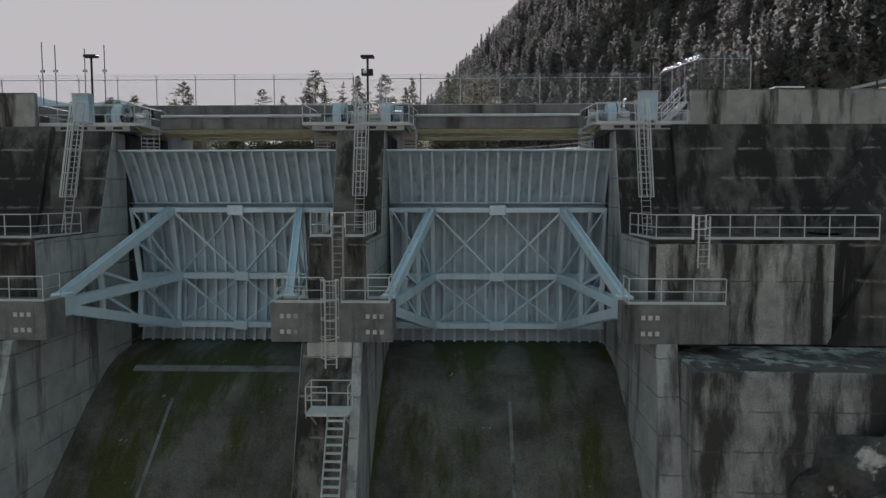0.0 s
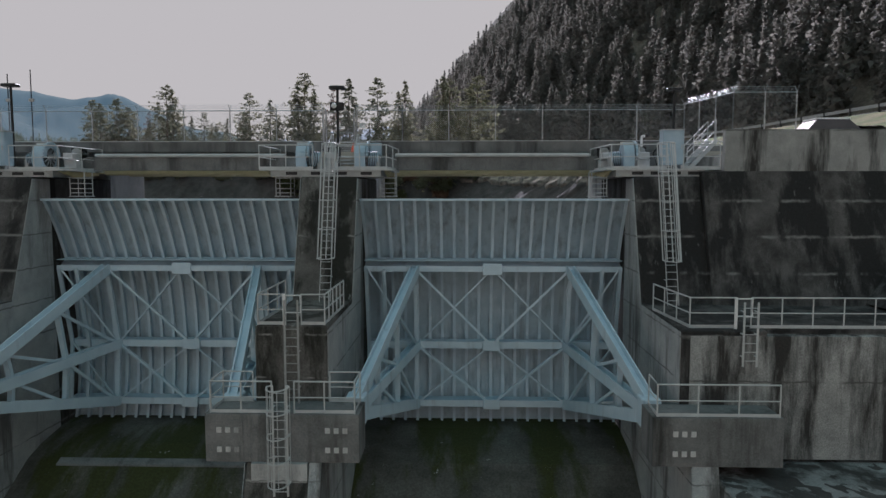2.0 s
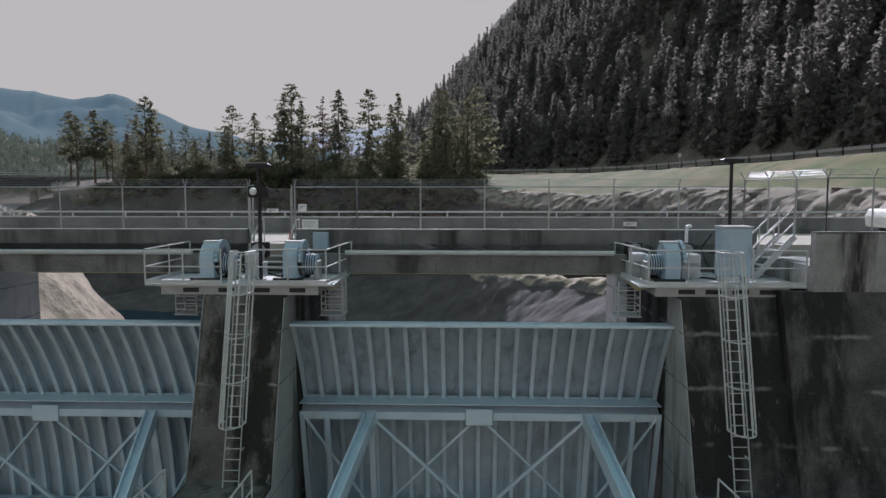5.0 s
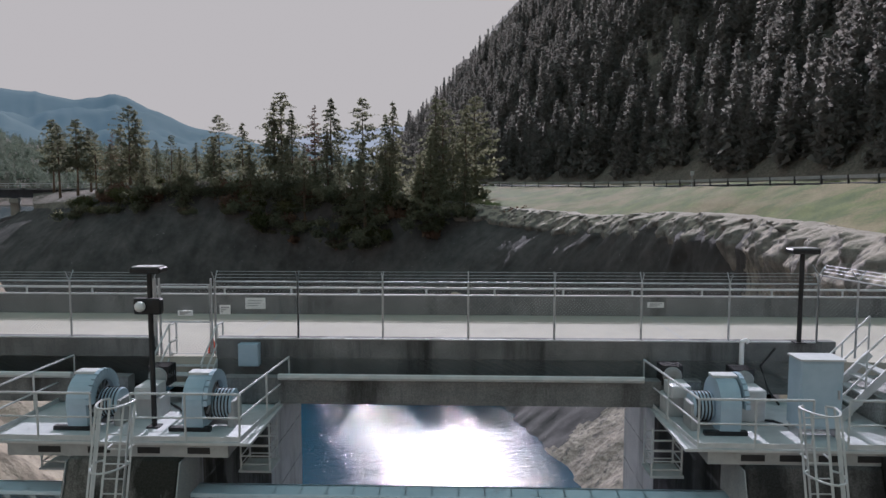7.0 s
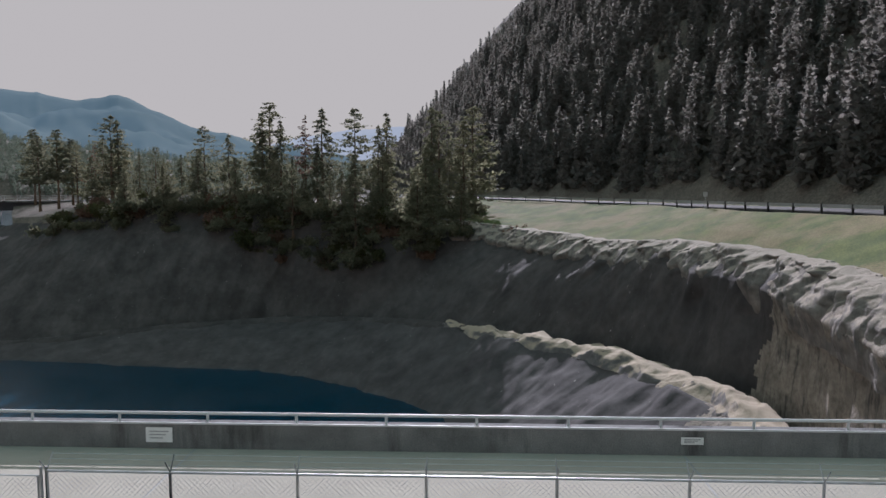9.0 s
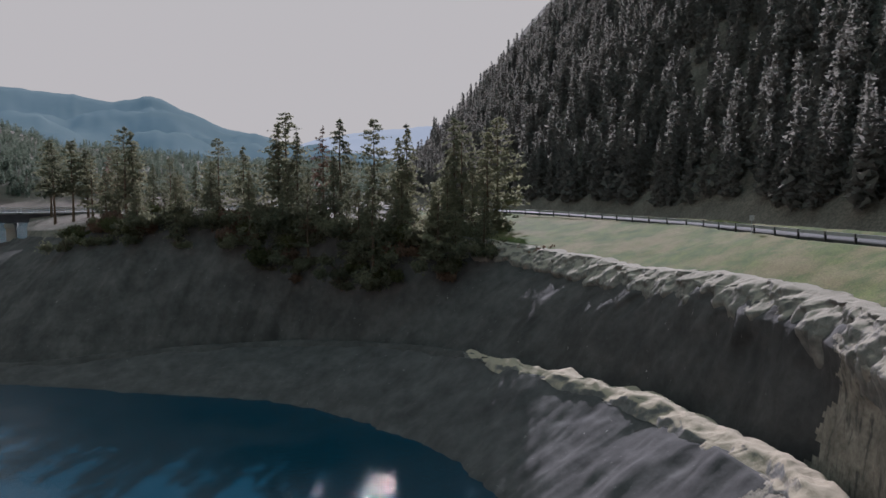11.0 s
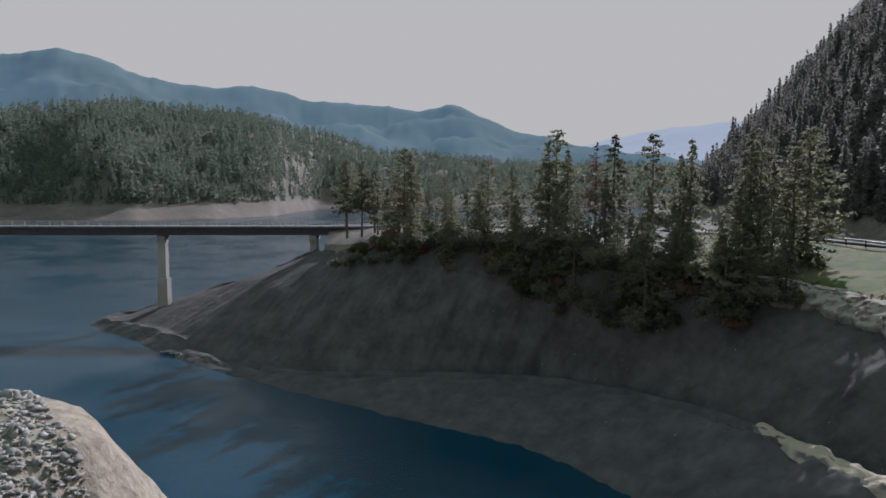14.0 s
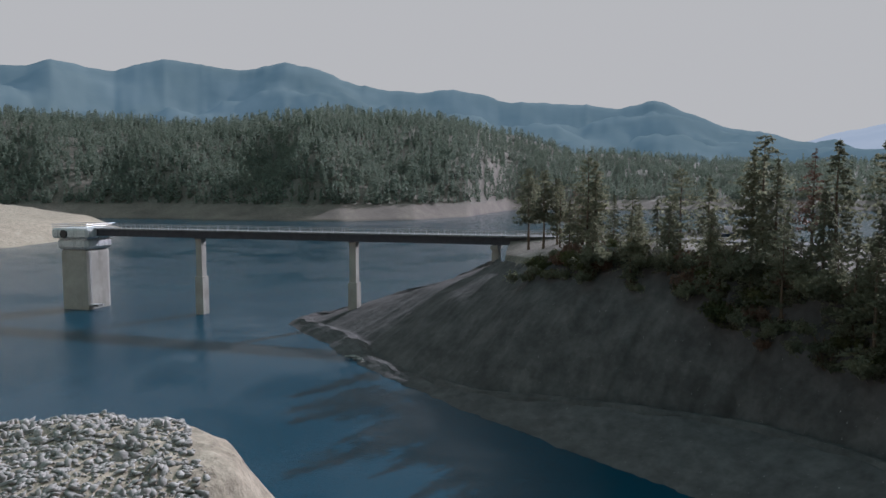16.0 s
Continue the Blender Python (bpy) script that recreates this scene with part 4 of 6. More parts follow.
def conifer_points(h, base, radius, levels, per, along, rng, droop=0.25, gap=0.25, taper=0.85):
    """Points along whorled branches, and a size share for each."""
    pts, sz = [], []
    step = (h - base) / levels
    for k in range(levels):
        for j in range(per):
            if rng.random() < gap:
                continue
            t = (k + rng.uniform(0, 1.2)) / levels
            t = t if t < 0.98 else rng.uniform(0.7, 0.98)
            z = base + (h - base) * t
            L = radius * (1 - t) ** taper * (0.5 + 0.5 * min(1, t * 5 + 0.2)) + 0.02 * radius
            a_ = rng.uniform(0, 2 * math.pi)
            l_ = L * rng.uniform(0.5, 1.2)
            for m in range(along):
                f = 0.2 + 0.8 * (m + 0.6) / along if along > 2 else (m + 0.6) / along
                side = rng.uniform(-0.12, 0.12) * l_
                pts.append((l_ * f * math.cos(a_) - side * math.sin(a_), l_ * f * math.sin(a_) + side * math.cos(a_), z + 0.12 * l_ * f - droop * l_ * f * f))
                sz.append(0.45 + 0.65 * (1 - t))
    return np.array(pts), np.array(sz)

def trunk_bm(h, r, rng, limbs=8, base=0.3):
    b = B()
    pts = [(0.02 * h * math.sin(k * 1.3) * 0.15, 0.02 * h * math.cos(k * 1.7) * 0.15, h * k / 6) for k in range(7)]
    rings = []
    for k, p in enumerate(pts):
        rr = r * (1 - 0.93 * k / 6) * (1.25 if k == 0 else 1)
        rings.append([b.verts.new((p[0] + rr * math.cos(t), p[1] + rr * math.sin(t), p[2])) for t in [2 * math.pi * i / 7 for i in range(7)]])
    for A_, C_ in zip(rings, rings[1:]):
        for i in range(7):
            b.faces.new((A_[i], A_[(i + 1) % 7], C_[(i + 1) % 7], C_[i]))
    b.faces.new(rings[-1])
    for k in range(limbs):
        t = base + (0.9 - base) * k / limbs
        a_ = rng.uniform(0, 6.28)
        L = h * 0.14 * (1 - t) + 0.3
        tube(b, [(0, 0, h * t), (L * math.cos(a_), L * math.sin(a_), h * t + 0.1 * L)], r * 0.14, 4)
    return b

def make_tree(name, h, base, radius, levels, per, along, size, mat, label, seed, droop=0.25, gap=0.25, cat="tree", flat=0.5, taper=0.85):
    r_ = np.random.default_rng(seed)
    t = thing(name, label, cat, (0, 0, -500), "knoll trees")
    part("trunk", trunk_bm(h, h * 0.013 + 0.05, r_, 10, base / h), BARK, t)
    P, sz = conifer_points(h, base, radius, levels, per, along, r_, droop, gap, taper)
    V, F = tufts(P, size * sz * r_.uniform(0.6, 1.3, len(P)), r_, 3, flat)
    cr = new("crown", raw_mesh("crown", V, F, mat)); cr.parent = t
    return t

TREES = [
    make_tree("pine_tree", 16, 5.6, 3.8, 17, 8, 5, 0.44, NEEDLE, "tall slender dark green pine with bare lower trunk", 1, 0.1, 0.1, taper=0.5),
    make_tree("fir_tree", 16, 1.2, 5.6, 24, 8, 7, 0.36, NEEDLE, "dark green fir tree with layered drooping branches", 2, 0.35, 0.2),
    make_tree("pine_tree", 16, 3.0, 5.2, 18, 7, 7, 0.42, NEEDLE, "open dark green ponderosa pine with clumped needles", 3, 0.0, 0.3, taper=0.55),
    make_tree("fir_tree", 16, 0.8, 4.8, 26, 8, 6, 0.34, NEEDLE, "narrow pointed dark green fir tree", 4, 0.3, 0.12),
    make_tree("bare_tree", 14, 4.0, 3.4, 24, 7, 5, 0.28, REDLEAF, "reddish dying conifer among green trees", 6, 0.1, 0.45),
]

def cloud_points(n, rx_, rz_, rng):
    d = rng.normal(0, 1, (n, 3)); d /= np.linalg.norm(d, axis=1, keepdims=True)
    d *= rng.uniform(0.45, 1, (n, 1)) * (1 + 0.25 * np.sin(d[:, :1] * 5 + 1) + 0.2 * np.cos(d[:, 1:2] * 7))
    return d * [rx_, rx_, rz_] + [0, 0, rz_ * 0.85]

def make_shrub(seed, mat, label):
    r_ = np.random.default_rng(seed)
    t = thing("shrub", label, "shrub", (0, 0, -500), "bank shrubs")
    b = B()
    for k in range(6):
        a_ = k * 1.05
        tube(b, [(0, 0, -0.3), (0.5 * math.cos(a_), 0.5 * math.sin(a_), 0.9), (1.0 * math.cos(a_), 1.0 * math.sin(a_), 1.8)], 0.05, 4)
    part("branching_stem", b, BARK, t)
    P = np.concatenate([cloud_points(190, r_.uniform(0.7, 1.3), r_.uniform(0.4, 1.1), r_) + [*r_.normal(0, 1.1, 2), r_.uniform(-0.3, 0.3)] for _ in range(5)])
    V, F = tufts(P, 0.22, r_, 2, 0.9)
    cr = new("crown", raw_mesh("crown", V, F, mat)); cr.parent = t
    return t
SHRUBS = [make_shrub(21, SHRUB, "dense dark green shrub on the bank edge"), make_shrub(22, NEEDLE, "low dark evergreen bush under the trees"), make_shrub(23, REDLEAF, "leafless reddish brown bush on the slope")]

ground_pts = []
for nm in ("knoll_ground", "bank_right", "grass_shelf"):
    me = bpy.data.objects[nm].data
    co = np.empty(len(me.vertices) * 3, np.float32); me.vertices.foreach_get("co", co)
    ground_pts.append(co.reshape(-1, 3))
GP = np.concatenate(ground_pts)
def ground_at(x, y):
    d = (GP[:, 0] - x) ** 2 + (GP[:, 1] - y) ** 2
    k = np.argsort(d)[:4]
    return float(GP[k, 2].mean() if d[k[0]] < 9 else 7.5)

def plant(kind, x, y, top=None, s=None, rot=None):
    proto = kind
    z = ground_at(x, y) - 0.15
    h0 = 16.0
    s = (top - z) / h0 if top else s
    m = Matrix.Translation((x, y, z)) @ Matrix.Rotation(rng.uniform(0, 6.28) if rot is None else rot, 4, "Z") @ Matrix.Diagonal((s * rng.uniform(0.9, 1.15), s * rng.uniform(0.9, 1.15), s, 1))
    return copy_thing(proto, m)

# (kind, x, y, top)
STAND = [
    (0, -80.5, 124, 19.6), (0, -84.0, 126, 19.2), (0, -79, 127, 17.5), (0, -90.5, 134, 20.4), (2, -76.5, 124, 17.0), (4, -73.5, 127, 18.6), (2, -66, 118, 22.0), (1, -64.5, 119.5, 20.5), (3, -68.5, 121, 19),
    (2, -45.5, 111, 18.8), (1, -48, 114, 15.5), (3, -41.5, 112, 17.2), (2, -34.5, 114, 23.2), (1, -36.8, 116, 21.5), (3, -32.6, 113, 20.5), (4, -29.6, 118, 23.2), (1, -26.0, 116, 22.6),
    (2, -18.6, 113, 22.3), (1, -15.0, 109, 18.8), (3, -12.8, 108, 20.4), (1, -6.0, 110, 21.5), (2, -4.0, 106, 20.5),
    (3, 0.5, 106, 20), (2, 1.8, 110, 22), (1, -52, 117, 14.5), (3, -56, 118, 13.5), (2, -58, 121, 16),
    (3, -60, 117, 14.5), (1, -70, 119, 14), (1, -40, 108.5, 13.5), (3, -44, 107, 13), (3, -17, 104, 14), (1, -24, 106, 15.0), (3, -28, 106.5, 14), (1, -12, 102, 13.5), (3, -6.5, 101.5, 14.5), (1, -2, 101.5, 14.5), (3, -33, 108, 14.5),
]
for k, x, y, top in STAND:
    plant(TREES[k], x + rng.uniform(-0.8, 0.8), y + rng.uniform(-1, 1), top + 1.8 + rng.uniform(-0.5, 0.9))
for k in range(20):
    x = rng.uniform(-62, 0)
    y = np.interp(x, [-66, -52, -39, -24, -9, 3], [112, 110, 107, 103, 98, 98]) - rng.uniform(0.5, 4)
    plant(TREES[int(rng.choice([1, 2, 3, 3]))], x, y, rng.uniform(10.5, 15))
for k in range(95):
    x = rng.uniform(-72, 2)
    y = np.interp(x, [-66, -52, -39, -24, -9, 3], [112, 110, 107, 103, 98, 98]) - 4.5 * rng.random() ** 1.5
    plant(SHRUBS[int(rng.choice([0, 1, 1, 2]))], x, y, s=rng.uniform(0.5, 1.3))
for k in range(50):
    x = rng.uniform(-66, 2)
    y = np.interp(x, [-66, -52, -39, -24, -9, 3], [112, 110, 107, 103, 98, 98]) + rng.uniform(0.5, 5)
    plant(SHRUBS[int(rng.choice([0, 1, 1, 1, 2]))], x, y, s=rng.uniform(0.7, 1.7))
for x, y, s in ((8, 92, 1.1), (10.5, 90, 0.8), (7, 95, 1.2), (-72, 113, 0.9), (-77, 117, 0.8), (-70, 111, 0.8), (11, 88.5, 0.6)):
    plant(SHRUBS[2 if x > 0 else 0], x, y, s=s)
for p in TREES + SHRUBS:
    for o in (*p.children_recursive, p):
        bpy.data.objects.remove(o)

# forest masses
def forest(name, X, Y, Z, H, mat, label, seed, levels, per, size, radius=0.17, tris=1):
    r_ = np.random.default_rng(seed)
    Vs, Fs, off = [], [], 0
    protos = []
    for k in range(5):
        P, sz = conifer_points(1.0, 0.08, radius * r_.uniform(0.8, 1.3), levels, per, 2, r_, 0.3, 0.12)
        protos.append(tufts(P, size * 1.2 * sz * r_.uniform(0.7, 1.2, len(P)), r_, tris, 0.6))
    kind = r_.integers(0, 5, len(X))
    for k in range(5):
        m = kind == k
        if not m.any():
            continue
        V0, F0 = protos[k]
        a_ = r_.uniform(0, 6.28, m.sum()); c_, s_ = np.cos(a_), np.sin(a_)
        h = H[m]
        vx = (V0[None, :, 0] * c_[:, None] - V0[None, :, 1] * s_[:, None]) * h[:, None] + X[m][:, None]
        vy = (V0[None, :, 0] * s_[:, None] + V0[None, :, 1] * c_[:, None]) * h[:, None] + Y[m][:, None]
        vz = V0[None, :, 2] * h[:, None] + Z[m][:, None]
        Vs.append(np.stack([vx, vy, vz], -1).reshape(-1, 3))
        Fs.append((F0[None] + (np.arange(m.sum()) * len(V0))[:, None, None]).reshape(-1, 3) + off)
        off += m.sum() * len(V0)
    return tagged(new(name, raw_mesh(name, np.concatenate(Vs), np.concatenate(Fs), mat)), label, "forest", kind="stuff")

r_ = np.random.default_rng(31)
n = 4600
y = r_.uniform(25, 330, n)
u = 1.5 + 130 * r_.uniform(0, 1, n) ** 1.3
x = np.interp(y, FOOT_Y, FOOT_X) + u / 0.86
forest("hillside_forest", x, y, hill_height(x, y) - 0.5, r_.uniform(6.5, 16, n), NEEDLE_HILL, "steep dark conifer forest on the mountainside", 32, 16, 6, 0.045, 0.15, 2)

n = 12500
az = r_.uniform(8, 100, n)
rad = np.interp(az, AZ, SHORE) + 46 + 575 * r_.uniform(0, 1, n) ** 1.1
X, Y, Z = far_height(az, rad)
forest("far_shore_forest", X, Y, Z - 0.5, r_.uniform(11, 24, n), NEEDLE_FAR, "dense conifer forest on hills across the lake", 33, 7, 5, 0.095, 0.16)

# ---- access bridge and intake tower ----
BD = Vector((0.884, 0.468, 0)).normalized()
BN = Vector((-BD.y, BD.x, 0))
T0 = Vector((-199, 79, 0))
br = thing("access_bridge", "dark-girdered concrete access bridge with pale piers and railings", "bridge", (T0.x, T0.y, 5.4))
def along(bm, s0, s1, w0, w1, z0, z1):
    vs = []
    for s in (s0, s1):
        for w, z in ((w0, z0), (w1, z0), (w1, z1), (w0, z1)):
            p = BD * s + BN * w
            vs.append(bm.verts.new((p.x, p.y, z - 5.4)))
    for f in ((3, 2, 1, 0), (4, 5, 6, 7), (0, 1, 5, 4), (1, 2, 6, 5), (2, 3, 7, 6), (3, 0, 4, 7)):
        bm.faces.new([vs[i] for i in f])
LEN = 132
b = B(); along(b, 4, LEN, -2.6, 2.6, 7.1, 7.45); part("deck_slab", b, CONC_MID, br, "pale concrete deck edge")
for w in (-1.7, 1.7):
    b = B(); along(b, 4, LEN, w - 0.25, w + 0.25, 5.45, 7.098); along(b, 4, LEN, w - 0.45, w + 0.45, 5.4, 5.5); part("girder", b, DARKSTEEL, br, "dark steel girder")
for w in (-2.45, 2.45):
    for z in (7.95, 8.4):
        b = B(); along(b, 4, LEN, w - 0.04, w + 0.04, z, z + 0.08); part("rail", b, GALV, br)
    for k in range(44):
        b = B(); along(b, 5 + k * 2.9, 5.1 + k * 2.9, w - 0.04, w + 0.04, 7.45, 8.4); part("rail_post", b, GALV, br)
for s, zb in ((36.0, -19), (78.8, -14), (113.7, 1.5)):
    b = B()
    along(b, s - 0.85, s + 0.85, -1.0, 1.0, -4.6 if zb < 0 else zb, 5.2); 
    if zb < 0:
        along(b, s - 1.15, s + 1.15, -1.3, 1.3, zb, -4.6)
    along(b, s - 0.9, s + 0.9, -2.4 if zb > 0 else -1.2, 2.4 if zb > 0 else 1.2, 4.3, 5.25)
    bevel(b, 0.06, 1)
    pr = part("bridge_pier", b, CONC_TAN, br, "pale concrete bridge pier, weathered above the water")
    b = B(); along(b, s - 0.5, s + 0.5, -1.9, 1.9, 5.25, 5.4); part("bearing", b, DARKSTEEL, pr)
b = B(); along(b, LEN - 1, LEN + 3, -3, 3, 3.2, 7.1); part("abutment", b, CONC, br)

tw = thing("intake_tower", "square pale concrete intake tower standing in the lake", "tower", (T0.x, T0.y, WZ))
M = Matrix.Rotation(math.atan2(BD.y, BD.x), 4, "Z")
def tw_add(nm, bm, mat, label=""):
    bmesh.ops.transform(bm, matrix=M, verts=bm.verts)
    return part(nm, bm, mat, tw, label)
b = B(); box(b, -5.0, 3.6, -4.2, 4.2, -6, 16.2); bevel(b, 0.9, 2); tw_add("shaft", b, CONC_TAN)
b = B(); box(b, -5.6, 4.4, -4.9, 4.9, 16.2, 19.2); bevel(b, 0.8, 1); tw_add("head", b, CONC_LIGHT, "wider concrete tower head")
b = B(); box(b, -6.6, 5.2, -5.4, 5.4, 19.2, 21.9); bevel(b, 0.5, 1); hd = tw_add("operating_floor", b, CONC_LIGHT)
# solid black disc; the opening's shade is its colour
b = B(); cyl(b, (-2.2, -5.5, 20.4), 1.1, 0.5, "y", 20); tw_add("porthole", b, BLACK, "black disc painted as the shade in a round opening")
b = B()
for z in (22.4, 22.95):
    tube(b, [(-6.3, -5.2, z), (5, -5.2, z), (5, 5.2, z), (-6.3, 5.2, z)], 0.06, 5, True)
tw_add("top_rail", b, GALV)
for k in range(12):
    b = B(); tube(b, [(-6.3 + k * 1.02, -5.2, 21.85), (-6.3 + k * 1.02, -5.2, 22.95)], 0.05, 5); tw_add("rail_post", b, GALV)
b = B(); box(b, 3.6, 6.6, -3.9, -1.6, 1.0, 1.5); tw_add("mooring_dock", b, CONC, "small dock at the waterline")
b = B(); tube(b, [(3.75, -3.4, 0), (3.75, -3.4, 16.5)], 0.06, 5); tube(b, [(3.75, -2.9, 0), (3.75, -2.9, 16.5)], 0.06, 5)
for k in range(40):
    tube(b, [(3.75, -3.4, 0.5 + k * 0.4), (3.75, -2.9, 0.5 + k * 0.4)], 0.03, 4)
tw_add("ladder", b, GALV)

# driftwood at the water's edge below the bridge
for k in range(9):
    b = B()
    a_ = rng.uniform(-0.5, 0.9)
    L = rng.uniform(1.5, 4.5)
    x, y = -99.5 + rng.uniform(-4, 5), 92.0 + rng.uniform(-0.8, 1.8)
    tube(b, [(x, y, WZ + 0.35), (x + 0.5 * L * math.cos(a_), y + 0.5 * L * math.sin(a_), WZ + 0.5), (x + L * math.cos(a_), y + L * math.sin(a_), WZ + 0.3)], rng.uniform(0.1, 0.22), 6)
    tagged(new("driftwood_log", mesh_of("driftwood_log", b, STONE)), "bleached driftwood log stranded at the waterline", "log", "driftwood")

# ---- rails, ladders, platforms ----
def local(t, p):
    return Vector(p) - t.location

def railing(pts, label, group, h=1.07, gap=1.5, mat=None, close=False, toe=True, n_mid=1):
    """Tube railing along floor points."""
    mat = mat or STEEL
    t = thing("railing", label, "railing", pts[0], group)
    P = [local(t, p) for p in pts]
    for nm, z, r in [("top_rail", h, 0.028)] + [("mid_rail", h * (k + 1) / (n_mid + 1), 0.022) for k in range(n_mid)]:
        b = B(); tube(b, [p + Vector((0, 0, z)) for p in P], r, 6); part(nm, b, mat, t)
    if toe:
        for p, q in zip(P, P[1:]):
            b = B(); beam(b, p + Vector((0, 0, 0.06)), q + Vector((0, 0, 0.06)), 0.012, 0.11); part("toe_board", b, mat, t)
    for p, q in zip(P, P[1:]):
        L = (q - p).length
        n = max(1, round(L / gap))
        for k in range(n + 1):
            if k == n and (q - P[-1]).length > 1e-6:
                continue
            c = p.lerp(q, k / n)
            b = B(); tube(b, [c, c + Vector((0, 0, h))], 0.026, 6); part("post", b, mat, t)
    return t

def ladder(p, q, label, w=0.46, cage=None, mat=None, out=(0, -1, 0)):
    """Rung ladder from foot p to head q; cage: start and end share of its length."""
    mat = mat or STEEL
    t = thing("ladder", label, "ladder", p, "ladders")
    p_, q_ = Vector((0, 0, 0)), Vector(q) - Vector(p)
    d = q_.normalized(); L = q_.length
    s = Vector((1, 0, 0)); o = Vector(out)
    for k in (-1, 1):
        b = B(); beam(b, p_ + s * (k * w / 2), q_ + s * (k * w / 2), 0.02, 0.07); part("stile", b, mat, t)
    for k in range(int(L / 0.3)):
        c = d * (0.2 + k * 0.3)
        b = B(); tube(b, [c - s * w / 2, c + s * w / 2], 0.016, 5); part("rung", b, mat, t)
    for f in (0.15, 0.5, 0.85):
        for k in (-1, 1):
            c = d * L * f + s * (k * w / 2)
            b = B(); beam(b, c, c - o * 0.28, 0.05, 0.02); part("bracket", b, mat, t)
    if cage:
        a0, a1 = cage
        arc = [(0.36 * math.cos(t_), 0.1 + 0.62 * math.sin(t_)) for t_ in [math.pi * i / 10 for i in range(11)]]
        hoops = 5
        for i in range(hoops):
            c = d * L * (a0 + (a1 - a0) * i / (hoops - 1))
            b = B(); tube(b, [c + s * x + o * y for x, y in [(w / 2, 0)] + arc + [(-w / 2, 0)]], 0.024, 5); part("cage_hoop", b, mat, t)
        for x, y in arc[::2]:
            b = B(); beam(b, d * L * a0 + s * x + o * y, d * L * a1 + s * x + o * y, 0.045, 0.012); part("cage_bar", b, mat, t)
    return t

FZ = 1.32     # platform floor
def hoist_platform(x0, x1, xl, xr):
    t = thing("hoist_platform", "pale painted steel hoist platform on a concrete pier", "platform", ((x0 + x1) / 2, 0.6, 0.98), "hoist platforms")
    def add(nm, bm, mat=STEEL, label=""):
        bmesh.ops.translate(bm, verts=bm.verts, vec=-t.location)
        return part(nm, bm, mat, t, label)
    b = B(); box(b, x0, x1, -0.9, 2.7, FZ - 0.06, FZ); add("floor_plate", b)
    # beams under the floor carry their shade in the dimmed paint
    b = B(); box(b, x0 + 0.5, x1 - 0.5, -0.86, -0.72, 0.98, FZ - 0.062); add("front_beam", b, STEEL_DIM)
    b = B(); box(b, x0 + 0.5, x1 - 0.5, 2.0, 2.14, 0.98, FZ - 0.062); add("back_beam", b, STEEL_DIM)
    n = 5
    for k in range(n):
        x = x0 + 0.55 + (x1 - x0 - 1.1) * k / (n - 1)
        b = B(); box(b, x - 0.05, x + 0.05, -0.718, 1.998, 1.0, FZ - 0.062); add("joist", b, STEEL_DIM)
    # black plates on the front beam paint the shade of web openings
    for k in range(4):
        x = x0 + 1.2 + (x1 - x0 - 2.6) * k / 3
        b = B(); box(b, x, x + 0.5, -0.875, -0.862, 1.06, 1.2); add("web_hole", b, BLACK)
    for x in (x0 + 0.3, x1 - 0.3):
        b = B()
        prism_x(b, x - 0.06, x + 0.06, [(-0.8, FZ - 0.07), (2.6, FZ - 0.07), (2.6, 1.1), (0.4, 0.98)])
        add("bracket", b, YELLOW, "cream bracket")
    return t

def gear_housing(x, y, s, label):
    """Bull-gear guard: an arched case, black disc for its shaded inside, hub and spokes."""
    t = thing("hoist_gear", label, "hoist machinery", (x, y, FZ), "hoist machinery")
    arc = [(math.cos(a_), math.sin(a_)) for a_ in [math.pi * k / 14 for k in range(15)]]
    b = B()
    prism_x(b, -0.26, 0.2, [(-0.55, 0.06), (0.55, 0.06)] + [(0.6 * c_, 0.62 + 0.6 * s_) for c_, s_ in arc])
    part("housing", b, PALEBLUE, t, "arched pale blue gear guard")
    b = B()
    for (c0, s0), (c1, s1) in zip(arc, arc[1:]):
        beam(b, (0.3, 0.56 * c0, 0.62 + 0.56 * s0), (0.3, 0.56 * c1, 0.62 + 0.56 * s1), 0.26, 0.1, (1, 0, 0))
    part("guard_rim", b, PALEBLUE, t)
    # black disc paints the shade inside the open gear
    b = B(); cyl(b, (0.21, 0, 0.62), 0.5, 0.02, "x", 24); part("gear_face", b, BLACK, t, "black disc painted as the shade inside the open gear")
    for k in range(6):
        a_ = k * math.pi / 6
        b = B(); beam(b, (0.24, -0.46 * math.cos(a_), 0.62 - 0.46 * math.sin(a_)), (0.24, 0.46 * math.cos(a_), 0.62 + 0.46 * math.sin(a_)), 0.04, 0.05); part("spoke", b, GALV, t)
    b = B(); cyl(b, (0.3, 0, 0.62), 0.13, 0.36, "x", 16); part("shaft", b, GALV, t)
    b = B(); cyl(b, (-0.52 * s, 0.05, 0.5), 0.34, 0.46, "x", 20); bevel(b, 0.02, 1); part("rope_drum", b, PALEBLUE, t)
    for k in range(5):
        b = B(); cyl(b, (-0.36 * s - k * 0.08 * s, 0.05, 0.5), 0.355, 0.03, "x", 20); part("rope_turn", b, BLACK, t)
    b = B(); box(b, -0.3, 0.3, -0.14, 0.2, 1.2, 1.27); bevel(b, 0.01, 1); part("cap", b, STEEL, t)
    for k in (-1, 1):
        b = B(); box(b, -0.6, 0.36, k * 0.5 - 0.07, k * 0.5 + 0.07, 0, 0.1); part("foot", b, BLACK, t)
    b = B(); box(b, -0.74 * s - 0.08, -0.74 * s + 0.08, -0.25, 0.3, 0, 0.62); bevel(b, 0.015, 1); part("pillow_block", b, STEEL_DIM, t)
    return t

